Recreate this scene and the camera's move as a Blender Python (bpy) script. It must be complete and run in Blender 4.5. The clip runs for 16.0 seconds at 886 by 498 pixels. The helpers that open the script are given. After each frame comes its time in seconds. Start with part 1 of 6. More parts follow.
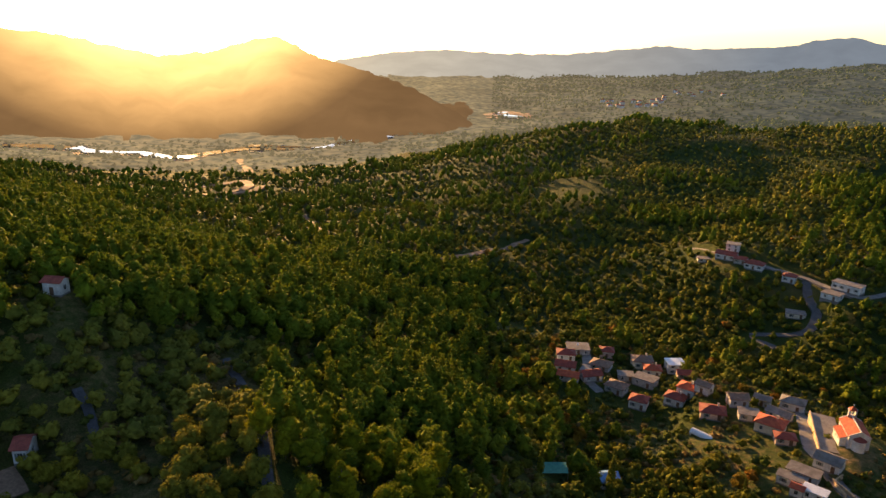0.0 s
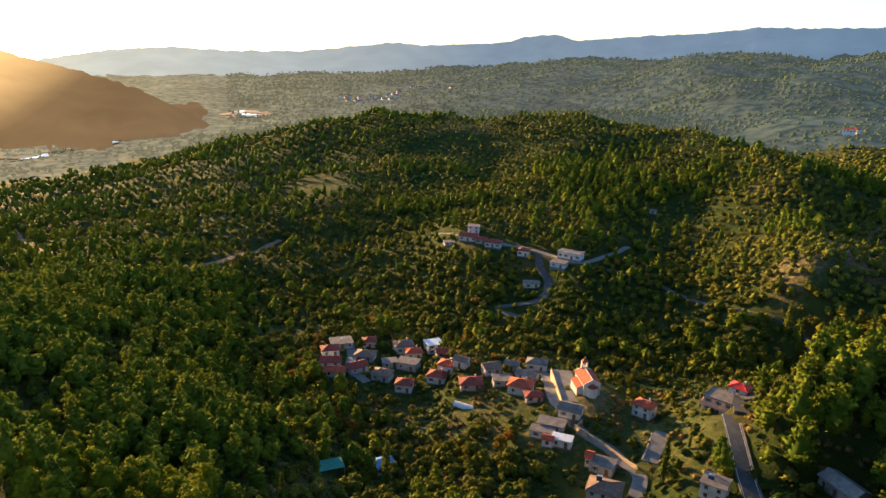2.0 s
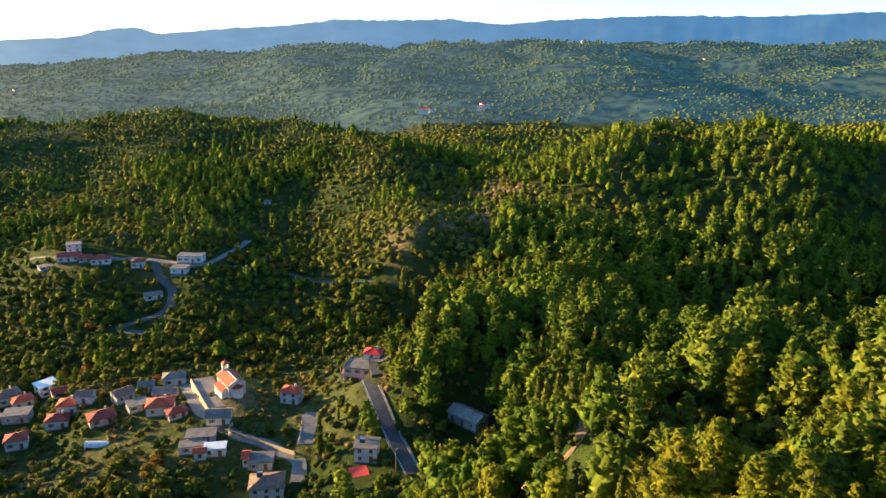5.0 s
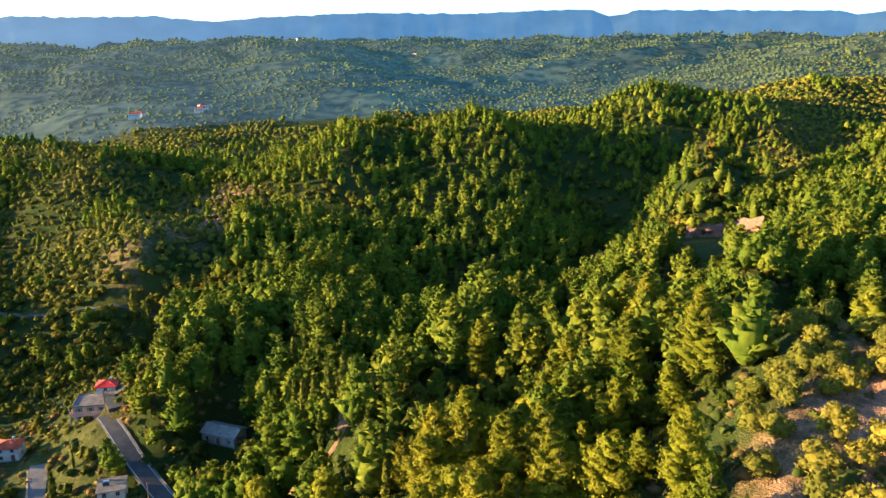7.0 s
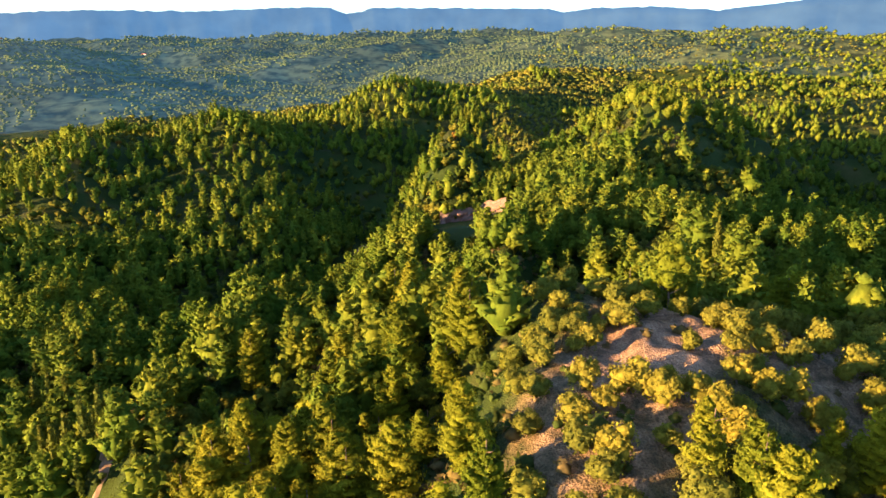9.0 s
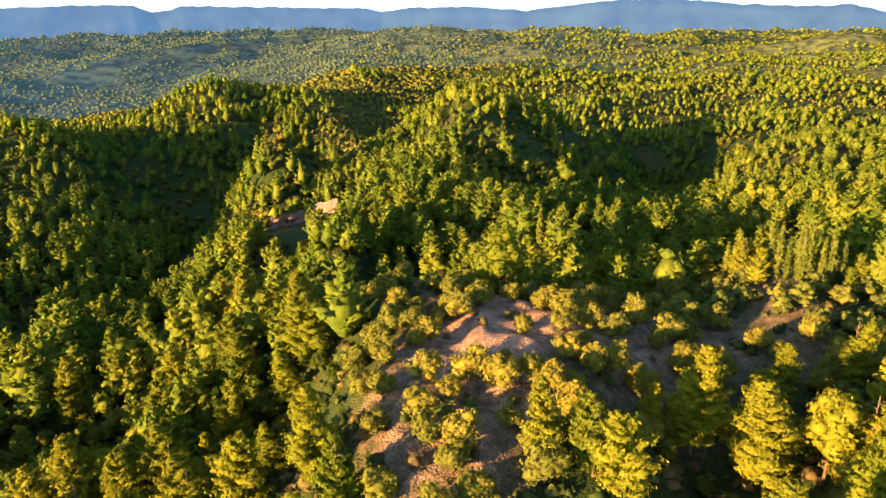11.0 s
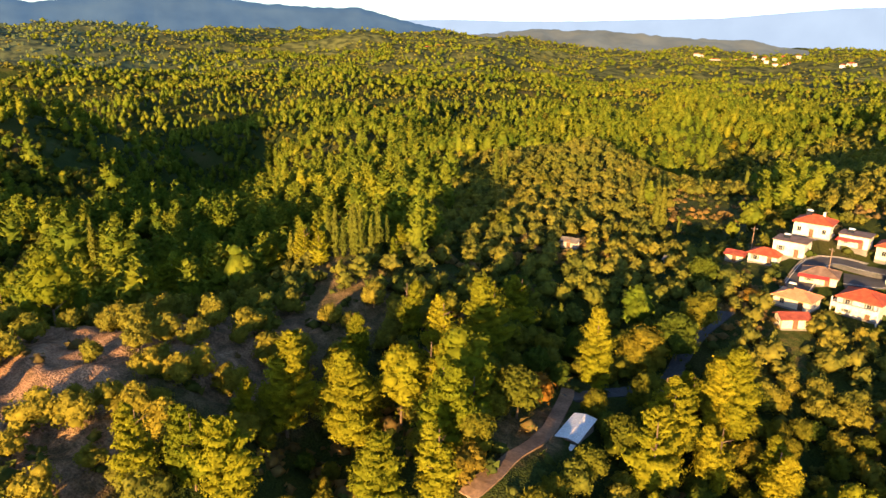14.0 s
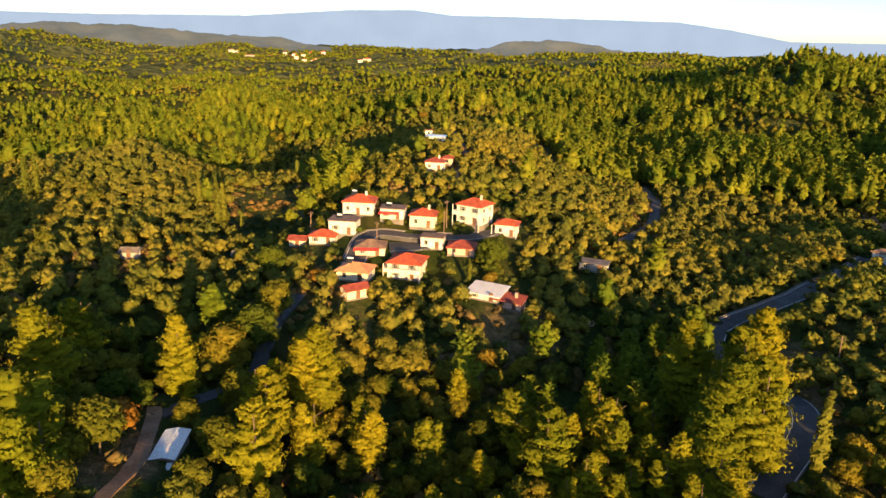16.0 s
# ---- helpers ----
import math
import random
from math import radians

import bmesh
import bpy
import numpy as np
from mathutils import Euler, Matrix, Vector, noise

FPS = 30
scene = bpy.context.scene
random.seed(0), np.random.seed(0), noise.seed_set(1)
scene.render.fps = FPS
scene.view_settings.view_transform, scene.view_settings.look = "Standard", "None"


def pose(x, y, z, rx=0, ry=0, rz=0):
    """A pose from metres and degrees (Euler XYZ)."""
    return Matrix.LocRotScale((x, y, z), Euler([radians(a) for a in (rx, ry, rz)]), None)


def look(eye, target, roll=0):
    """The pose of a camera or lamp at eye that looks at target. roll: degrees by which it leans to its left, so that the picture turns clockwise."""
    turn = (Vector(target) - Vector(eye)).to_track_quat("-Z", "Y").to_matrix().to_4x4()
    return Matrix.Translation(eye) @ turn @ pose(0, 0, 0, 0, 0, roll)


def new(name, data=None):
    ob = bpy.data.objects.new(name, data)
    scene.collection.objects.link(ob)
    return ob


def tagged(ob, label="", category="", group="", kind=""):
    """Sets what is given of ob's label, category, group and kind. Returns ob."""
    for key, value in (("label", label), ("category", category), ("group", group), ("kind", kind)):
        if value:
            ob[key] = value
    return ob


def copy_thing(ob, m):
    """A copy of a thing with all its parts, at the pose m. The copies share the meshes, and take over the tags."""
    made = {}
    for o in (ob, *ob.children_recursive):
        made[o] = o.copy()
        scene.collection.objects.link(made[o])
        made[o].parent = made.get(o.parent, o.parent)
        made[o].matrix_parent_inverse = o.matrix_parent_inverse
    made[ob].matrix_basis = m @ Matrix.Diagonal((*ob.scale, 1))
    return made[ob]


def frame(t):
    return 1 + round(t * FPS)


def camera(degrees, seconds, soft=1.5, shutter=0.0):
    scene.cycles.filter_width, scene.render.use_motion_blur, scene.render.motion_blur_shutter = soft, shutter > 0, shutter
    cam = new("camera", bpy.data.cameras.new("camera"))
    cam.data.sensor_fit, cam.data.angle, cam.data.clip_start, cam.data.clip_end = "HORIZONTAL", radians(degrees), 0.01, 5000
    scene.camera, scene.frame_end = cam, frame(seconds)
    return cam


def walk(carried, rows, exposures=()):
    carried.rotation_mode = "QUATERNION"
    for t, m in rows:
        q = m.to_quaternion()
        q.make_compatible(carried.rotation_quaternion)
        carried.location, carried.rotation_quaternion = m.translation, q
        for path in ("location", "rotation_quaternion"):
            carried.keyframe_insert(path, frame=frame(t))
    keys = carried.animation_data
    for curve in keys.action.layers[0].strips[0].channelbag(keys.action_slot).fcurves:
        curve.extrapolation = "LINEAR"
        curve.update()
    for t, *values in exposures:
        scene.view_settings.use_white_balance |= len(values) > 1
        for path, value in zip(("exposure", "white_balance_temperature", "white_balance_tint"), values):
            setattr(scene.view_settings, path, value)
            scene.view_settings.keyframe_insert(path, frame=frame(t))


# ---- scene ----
cam = camera(63.77, 16.0)
EYE = 120.0
# seconds, tilt, lean, turn: a hovering drone that turns on the spot
TURNS = [
    (0.0, 73.00, -1.20, 0.01),
    (0.5, 73.06, -1.40, -5.18),
    (1.0, 73.17, -1.42, -10.27),
    (1.5, 73.20, -1.42, -15.32),
    (2.0, 73.20, -1.39, -20.41),
    (2.5, 73.19, -1.27, -25.53),
    (3.0, 73.16, -1.20, -30.58),
    (3.5, 73.14, -1.12, -35.63),
    (4.0, 73.18, -1.06, -40.69),
    (4.5, 73.22, -0.96, -46.13),
    (7.0, 73.28, -0.43, -73.26),
    (7.5, 73.26, -0.29, -79.04),
    (8.0, 73.27, -0.18, -84.70),
    (8.5, 73.21, -0.01, -89.59),
    (9.0, 73.18, 0.04, -93.10),
    (11.5, 73.11, 0.04, -111.16),
    (12.0, 73.12, -0.16, -115.90),
    (12.5, 73.11, -0.31, -121.31),
    (13.0, 73.11, -0.50, -127.76),
    (13.5, 73.10, -0.68, -134.65),
    (14.0, 73.14, -0.86, -141.91),
    (14.5, 73.23, -1.05, -149.82),
    (15.0, 73.32, -1.20, -158.34),
    (15.5, 73.48, -1.57, -167.65),
    (16.0, 73.66, -1.79, -176.86),
]
EXPOSURES = [(0.0, 1.6, 6900, 18), (1.5, 1.8, 6200, 13), (3.0, 2.0, 5350, 5), (4.5, 2.15, 5100, 2), (7.0, 2.35, 5100, 4), (9.0, 2.42, 5550, 10), (12.0, 2.45, 6000, 16), (14.0, 1.9, 6150, 13), (16.0, 1.57, 6250, 13)]
walk(cam, [(t, pose(0, 0, EYE, *turn)) for t, *turn in TURNS], EXPOSURES)

# ---- light: a low sun over the western mountain and the evening sky ----
SUN_AZ, SUN_EL = -20.0, 8.0
sky_world = bpy.data.worlds.new("evening_sky")
scene.world = sky_world
sky_world.use_nodes = True
wn = sky_world.node_tree
sky = wn.nodes.new("ShaderNodeTexSky")
sky.sky_type = "NISHITA"
sky.sun_disc = False
sky.sun_elevation = radians(SUN_EL)
sky.sun_rotation = radians(SUN_AZ)
sky.dust_density, sky.air_density, sky.ozone_density = 0.4, 0.7, 1.5
wn.nodes["Background"].inputs["Strength"].default_value = 0.090
wn.links.new(sky.outputs["Color"], wn.nodes["Background"].inputs["Color"])

SUN_DIR = Vector((math.sin(radians(SUN_AZ)) * math.cos(radians(SUN_EL)),
                  math.cos(radians(SUN_AZ)) * math.cos(radians(SUN_EL)), math.sin(radians(SUN_EL))))
sun = new("sun", bpy.data.lights.new("sun", "SUN"))
sun.data.energy, sun.data.angle, sun.data.color = 5.0, radians(0.6), (1.0, 0.57, 0.19)
sun.matrix_world = look(SUN_DIR * 100, (0, 0, 0))

# ---- materials ----
def material(name):
    m = bpy.data.materials.new(name)
    m.use_nodes = True
    nodes, links = m.node_tree.nodes, m.node_tree.links
    return m, nodes, links, nodes["Principled BSDF"]


def add_noise(nodes, links, scale, detail=4.0, coord="Object"):
    tc = nodes.new("ShaderNodeTexCoord")
    n = nodes.new("ShaderNodeTexNoise")
    n.inputs["Scale"].default_value, n.inputs["Detail"].default_value = scale, detail
    if coord == "World":
        geo = nodes.new("ShaderNodeNewGeometry")
        links.new(geo.outputs["Position"], n.inputs["Vector"])
    else:
        links.new(tc.outputs[coord], n.inputs["Vector"])
    return n.outputs["Fac"]


def ramp(nodes, links, fac, stops):
    r = nodes.new("ShaderNodeValToRGB")
    e = r.color_ramp.elements
    while len(e) < len(stops):
        e.new(0.5)
    for el, (p, c) in zip(e, stops):
        el.position, el.color = p, (*c, 1)
    links.new(fac, r.inputs["Fac"])
    return r.outputs["Color"]


def mix(nodes, links, fac, a, b, mode="MIX"):
    n = nodes.new("ShaderNodeMix")
    n.data_type, n.blend_type = "RGBA", mode
    for i, v in ((0, fac), (6, a), (7, b)):
        if isinstance(v, bpy.types.NodeSocket):
            links.new(v, n.inputs[i])
        else:
            n.inputs[i].default_value = v if i == 0 else (*v, 1)
    return n.outputs[2]


def surface(name, a, b, scale, rough=0.85, bump=0.3, fine=8.0, metal=0.0, coord="World"):
    """Two tones mottled at two scales, with a little relief."""
    m, nodes, links, bsdf = material(name)
    big = add_noise(nodes, links, scale, 5, coord)
    small = add_noise(nodes, links, scale * fine, 3, coord)
    base = ramp(nodes, links, big, [(0.35, a), (0.65, b)])
    tone = ramp(nodes, links, small, [(0.3, (0.72, 0.72, 0.72)), (0.7, (1.15, 1.15, 1.15))])
    links.new(mix(nodes, links, 1.0, base, tone, "MULTIPLY"), bsdf.inputs["Base Color"])
    bsdf.inputs["Roughness"].default_value, bsdf.inputs["Metallic"].default_value = rough, metal
    if bump:
        bp = nodes.new("ShaderNodeBump")
        bp.inputs["Strength"].default_value, bp.inputs["Distance"].default_value = bump, 0.05
        links.new(small, bp.inputs["Height"])
        links.new(bp.outputs["Normal"], bsdf.inputs["Normal"])
    return m


def foliage(name, dark, light, glow=0.27, per="object", scale=0.12):
    """Leaves: matt, a share of light passes through; tone varies from tree to tree and clump to clump."""
    m, nodes, links, bsdf = material(name)
    if per == "object":
        info = nodes.new("ShaderNodeObjectInfo")
        one = info.outputs["Random"]
    else:
        one = add_noise(nodes, links, scale, 2, "World")
    two = add_noise(nodes, links, 0.9, 2, "World")
    isl = nodes.new("ShaderNodeNewGeometry").outputs["Random Per Island"]
    lo, hi = (0.0, 1.0) if per == "object" else (0.32, 0.68)
    base = ramp(nodes, links, one, [(lo, dark), (hi, light)])
    t1 = ramp(nodes, links, two, [(0.3, (0.75, 0.75, 0.75)), (0.7, (1.2, 1.2, 1.15))])
    t2 = ramp(nodes, links, isl, [(0.0, (0.88, 0.9, 0.88)), (1.0, (1.12, 1.09, 1.04))])
    stand = ramp(nodes, links, add_noise(nodes, links, 0.022, 3, "World"), [(0.36, (0.80, 0.90, 0.80)), (0.5, (1.0, 1.0, 1.0)), (0.64, (1.18, 1.10, 0.92))])
    base = mix(nodes, links, 1.0, base, stand, "MULTIPLY")
    col = mix(nodes, links, 1.0, mix(nodes, links, 1.0, base, t1, "MULTIPLY"), t2, "MULTIPLY")
    links.new(col, bsdf.inputs["Base Color"])
    bsdf.inputs["Roughness"].default_value = 0.9
    bsdf.inputs["Specular IOR Level"].default_value = 0.05
    tr = nodes.new("ShaderNodeBsdfTranslucent")
    links.new(col, tr.inputs["Color"])
    ms = nodes.new("ShaderNodeMixShader")
    ms.inputs["Fac"].default_value = glow
    links.new(bsdf.outputs["BSDF"], ms.inputs[1])
    links.new(tr.outputs["BSDF"], ms.inputs[2])
    links.new(ms.outputs["Shader"], nodes["Material Output"].inputs["Surface"])
    return m


# near pines tinted golden, further ones greener: warm light and haze in the colour
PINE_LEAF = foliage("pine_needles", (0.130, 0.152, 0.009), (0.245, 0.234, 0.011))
PINE_FAR = foliage("pine_needles_hazed", (0.085, 0.132, 0.014), (0.188, 0.212, 0.017), glow=0.27, per="place")
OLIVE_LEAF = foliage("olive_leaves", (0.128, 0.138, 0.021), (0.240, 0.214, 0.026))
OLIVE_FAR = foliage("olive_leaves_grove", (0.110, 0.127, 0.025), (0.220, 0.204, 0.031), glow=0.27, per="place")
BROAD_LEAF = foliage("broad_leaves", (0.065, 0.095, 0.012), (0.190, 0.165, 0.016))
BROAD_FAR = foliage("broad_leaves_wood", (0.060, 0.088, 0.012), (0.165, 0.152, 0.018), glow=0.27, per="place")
AUTUMN_LEAF = foliage("autumn_leaves", (0.180, 0.140, 0.018), (0.250, 0.120, 0.018))
CYPRESS_LEAF = foliage("cypress_leaves", (0.095, 0.115, 0.018), (0.160, 0.172, 0.022))
BARK = surface("bark", (0.10, 0.065, 0.04), (0.17, 0.12, 0.08), 2.0)
ASPHALT = surface("asphalt", (0.052, 0.054, 0.060), (0.085, 0.086, 0.090), 0.3, 0.9, 0.15)
DIRT = surface("dirt_track", (0.20, 0.12, 0.07), (0.31, 0.20, 0.125), 0.25, 0.95, 0.4)
CONCRETE = surface("concrete", (0.15, 0.142, 0.132), (0.23, 0.215, 0.20), 0.4)
PAINT_LINE = surface("road_paint", (0.6, 0.6, 0.58), (0.8, 0.8, 0.78), 1.5)
WHITE_WALL = surface("white_render", (0.52, 0.50, 0.46), (0.72, 0.70, 0.66), 0.5, 0.9, 0.1)
CREAM_WALL = surface("cream_render", (0.66, 0.55, 0.40), (0.76, 0.66, 0.50), 0.5, 0.9, 0.1)
GREY_WALL = surface("grey_render", (0.32, 0.30, 0.28), (0.46, 0.44, 0.41), 0.5, 0.9, 0.15)
PINK_WALL = surface("pink_render", (0.55, 0.36, 0.28), (0.66, 0.46, 0.36), 0.5, 0.9, 0.1)
TILE_RED = surface("red_tiles", (0.36, 0.062, 0.026), (0.52, 0.11, 0.042), 0.9, 0.8, 0.5, 5)
TILE_DARK = surface("weathered_tiles", (0.22, 0.040, 0.028), (0.32, 0.075, 0.046), 0.9, 0.85, 0.5, 5)
TILE_BROWN = surface("brown_tiles", (0.17, 0.105, 0.075), (0.27, 0.18, 0.13), 0.9, 0.85, 0.5, 5)
SLAB_GREY = surface("grey_slab", (0.15, 0.13, 0.115), (0.25, 0.22, 0.195), 0.5, 0.9, 0.3)
SHEET_WHITE = surface("white_sheet_metal", (0.70, 0.73, 0.76), (0.80, 0.82, 0.84), 0.6, 0.28, 0.1)
SHEET_BLUE = surface("blue_tarpaulin", (0.08, 0.22, 0.50), (0.14, 0.32, 0.60), 0.8, 0.5, 0.2)
NET_GREEN = surface("green_net", (0.03, 0.20, 0.15), (0.05, 0.28, 0.20), 0.8, 0.8, 0.2)
RED_CLOTH = surface("red_awning", (0.55, 0.04, 0.03), (0.68, 0.07, 0.05), 0.9, 0.7, 0.1)
SHUTTER = surface("shutters", (0.10, 0.14, 0.13), (0.16, 0.20, 0.18), 2.0, 0.6, 0.1)
BROWN_WOOD = surface("brown_door_wood", (0.12, 0.06, 0.03), (0.2, 0.11, 0.06), 2.0, 0.6, 0.2)
DARK_GLASS, _n, _l, _b = material("window_glass")
_b.inputs["Base Color"].default_value, _b.inputs["Roughness"].default_value = (0.03, 0.035, 0.04, 1), 0.08
STONE = surface("ochre_stone", (0.42, 0.30, 0.17), (0.58, 0.44, 0.28), 0.8, 0.9, 0.6, 4)
ROCK = surface("pink_rock", (0.17, 0.095, 0.066), (0.27, 0.17, 0.125), 0.35, 0.95, 0.9, 6)
STEEL = surface("galvanised_steel", (0.45, 0.46, 0.47), (0.6, 0.6, 0.6), 2.0, 0.45, 0.05, metal=0.8)
POLE_WOOD = surface("pole_wood", (0.16, 0.10, 0.07), (0.25, 0.17, 0.12), 3.0)


def ground_material():
    """Grass, litter and earth; the sheet's own zones say where the ploughed, bare and mown places lie."""
    m, nodes, links, bsdf = material("ground_cover")
    n1 = add_noise(nodes, links, 0.035, 6, "World")
    n2 = add_noise(nodes, links, 0.5, 5, "World")
    n3 = add_noise(nodes, links, 3.0, 3, "World")
    grass = ramp(nodes, links, n1, [(0.35, (0.026, 0.046, 0.009)), (0.55, (0.050, 0.068, 0.013)), (0.72, (0.10, 0.085, 0.028))])
    soil = ramp(nodes, links, n2, [(0.3, (0.25, 0.155, 0.105)), (0.52, (0.40, 0.235, 0.14)), (0.7, (0.54, 0.34, 0.20))])
    field = ramp(nodes, links, n2, [(0.3, (0.038, 0.062, 0.013)), (0.52, (0.075, 0.092, 0.022)), (0.72, (0.15, 0.115, 0.04))])
    zone = nodes.new("ShaderNodeVertexColor")
    zone.layer_name = "zone"
    sep = nodes.new("ShaderNodeSeparateColor")
    links.new(zone.outputs["Color"], sep.inputs["Color"])
    patch = nodes.new("ShaderNodeMath")
    patch.operation = "MULTIPLY_ADD"
    links.new(n2, patch.inputs[0])
    patch.inputs[1].default_value = 1.2
    patch.inputs[2].default_value = -0.6
    soft = nodes.new("ShaderNodeMath")
    soft.operation, soft.use_clamp = "ADD", True
    links.new(sep.outputs["Red"], soft.inputs[0])
    links.new(patch.outputs[0], soft.inputs[1])
    keep = nodes.new("ShaderNodeMath")
    keep.operation, keep.use_clamp = "MULTIPLY", True
    links.new(soft.outputs[0], keep.inputs[0])
    links.new(sep.outputs["Red"], keep.inputs[1])
    c = mix(nodes, links, sep.outputs["Green"], grass, field)
    c = mix(nodes, links, keep.outputs[0], c, soil)
    tone = ramp(nodes, links, n3, [(0.3, (0.55, 0.55, 0.55)), (0.7, (1.3, 1.3, 1.3))])
    links.new(mix(nodes, links, 1.0, c, tone, "MULTIPLY"), bsdf.inputs["Base Color"])
    bsdf.inputs["Specular IOR Level"].default_value = 0.08
    bsdf.inputs["Roughness"].default_value = 0.95
    bp = nodes.new("ShaderNodeBump")
    bp.inputs["Strength"].default_value, bp.inputs["Distance"].default_value = 0.8, 0.7
    links.new(n3, bp.inputs["Height"])
    links.new(bp.outputs["Normal"], bsdf.inputs["Normal"])
    return m


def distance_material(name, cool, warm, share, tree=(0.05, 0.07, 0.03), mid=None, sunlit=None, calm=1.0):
    """Far backdrop: wooded slopes with haze painted on as emission, warmer towards the sun."""
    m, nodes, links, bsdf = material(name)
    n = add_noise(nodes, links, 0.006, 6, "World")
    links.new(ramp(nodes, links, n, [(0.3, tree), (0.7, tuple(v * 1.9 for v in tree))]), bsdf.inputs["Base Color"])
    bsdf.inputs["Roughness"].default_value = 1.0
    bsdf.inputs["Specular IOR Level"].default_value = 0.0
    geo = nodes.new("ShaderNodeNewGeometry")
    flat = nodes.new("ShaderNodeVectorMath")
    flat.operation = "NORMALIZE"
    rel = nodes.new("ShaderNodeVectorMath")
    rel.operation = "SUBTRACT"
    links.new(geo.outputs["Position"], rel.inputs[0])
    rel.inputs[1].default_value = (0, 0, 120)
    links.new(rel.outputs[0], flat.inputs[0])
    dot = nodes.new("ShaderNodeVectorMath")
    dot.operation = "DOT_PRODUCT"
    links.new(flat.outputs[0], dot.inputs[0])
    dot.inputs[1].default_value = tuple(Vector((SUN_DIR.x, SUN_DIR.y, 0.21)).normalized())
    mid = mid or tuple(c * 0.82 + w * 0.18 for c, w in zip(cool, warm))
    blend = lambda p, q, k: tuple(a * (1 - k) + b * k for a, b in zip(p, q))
    # painted haze: emission colour set by the angle from the sun
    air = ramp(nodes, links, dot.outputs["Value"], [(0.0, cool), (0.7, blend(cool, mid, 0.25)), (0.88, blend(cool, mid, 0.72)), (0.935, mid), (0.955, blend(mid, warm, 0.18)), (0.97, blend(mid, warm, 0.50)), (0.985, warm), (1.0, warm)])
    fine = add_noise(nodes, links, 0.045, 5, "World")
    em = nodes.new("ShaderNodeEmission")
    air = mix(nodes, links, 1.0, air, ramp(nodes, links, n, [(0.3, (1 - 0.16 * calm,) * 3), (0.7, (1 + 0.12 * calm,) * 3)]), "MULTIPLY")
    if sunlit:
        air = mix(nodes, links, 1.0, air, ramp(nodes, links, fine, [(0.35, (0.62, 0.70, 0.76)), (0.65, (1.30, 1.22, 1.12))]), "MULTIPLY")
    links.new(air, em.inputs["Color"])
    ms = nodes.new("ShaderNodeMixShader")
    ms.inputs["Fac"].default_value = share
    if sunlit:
        # away from the sun the painted haze fades and the base colour turns sunlit
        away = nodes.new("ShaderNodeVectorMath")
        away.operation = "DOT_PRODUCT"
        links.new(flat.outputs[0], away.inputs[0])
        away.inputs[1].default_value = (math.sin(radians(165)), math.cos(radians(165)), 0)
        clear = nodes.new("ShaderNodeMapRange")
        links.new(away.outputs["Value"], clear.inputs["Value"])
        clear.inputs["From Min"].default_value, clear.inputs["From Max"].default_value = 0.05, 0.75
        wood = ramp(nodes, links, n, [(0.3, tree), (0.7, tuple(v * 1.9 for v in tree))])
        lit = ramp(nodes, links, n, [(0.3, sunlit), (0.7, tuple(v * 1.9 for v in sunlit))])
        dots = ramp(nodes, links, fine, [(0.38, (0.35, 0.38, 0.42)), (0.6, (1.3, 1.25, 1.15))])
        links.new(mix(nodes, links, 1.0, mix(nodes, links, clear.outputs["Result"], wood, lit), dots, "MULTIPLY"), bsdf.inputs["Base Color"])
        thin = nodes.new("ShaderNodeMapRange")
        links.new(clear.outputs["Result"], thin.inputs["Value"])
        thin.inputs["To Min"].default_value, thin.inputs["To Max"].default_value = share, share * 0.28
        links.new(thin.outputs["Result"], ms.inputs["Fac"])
    links.new(bsdf.outputs["BSDF"], ms.inputs[1])
    links.new(em.outputs["Emission"], ms.inputs[2])
    links.new(ms.outputs["Shader"], nodes["Material Output"].inputs["Surface"])
    return m


GROUND = ground_material()
WATER, _n, _l, _b = material("river_water")
_b.inputs["Base Color"].default_value, _b.inputs["Roughness"].default_value = (0.02, 0.03, 0.035, 1), 0.05

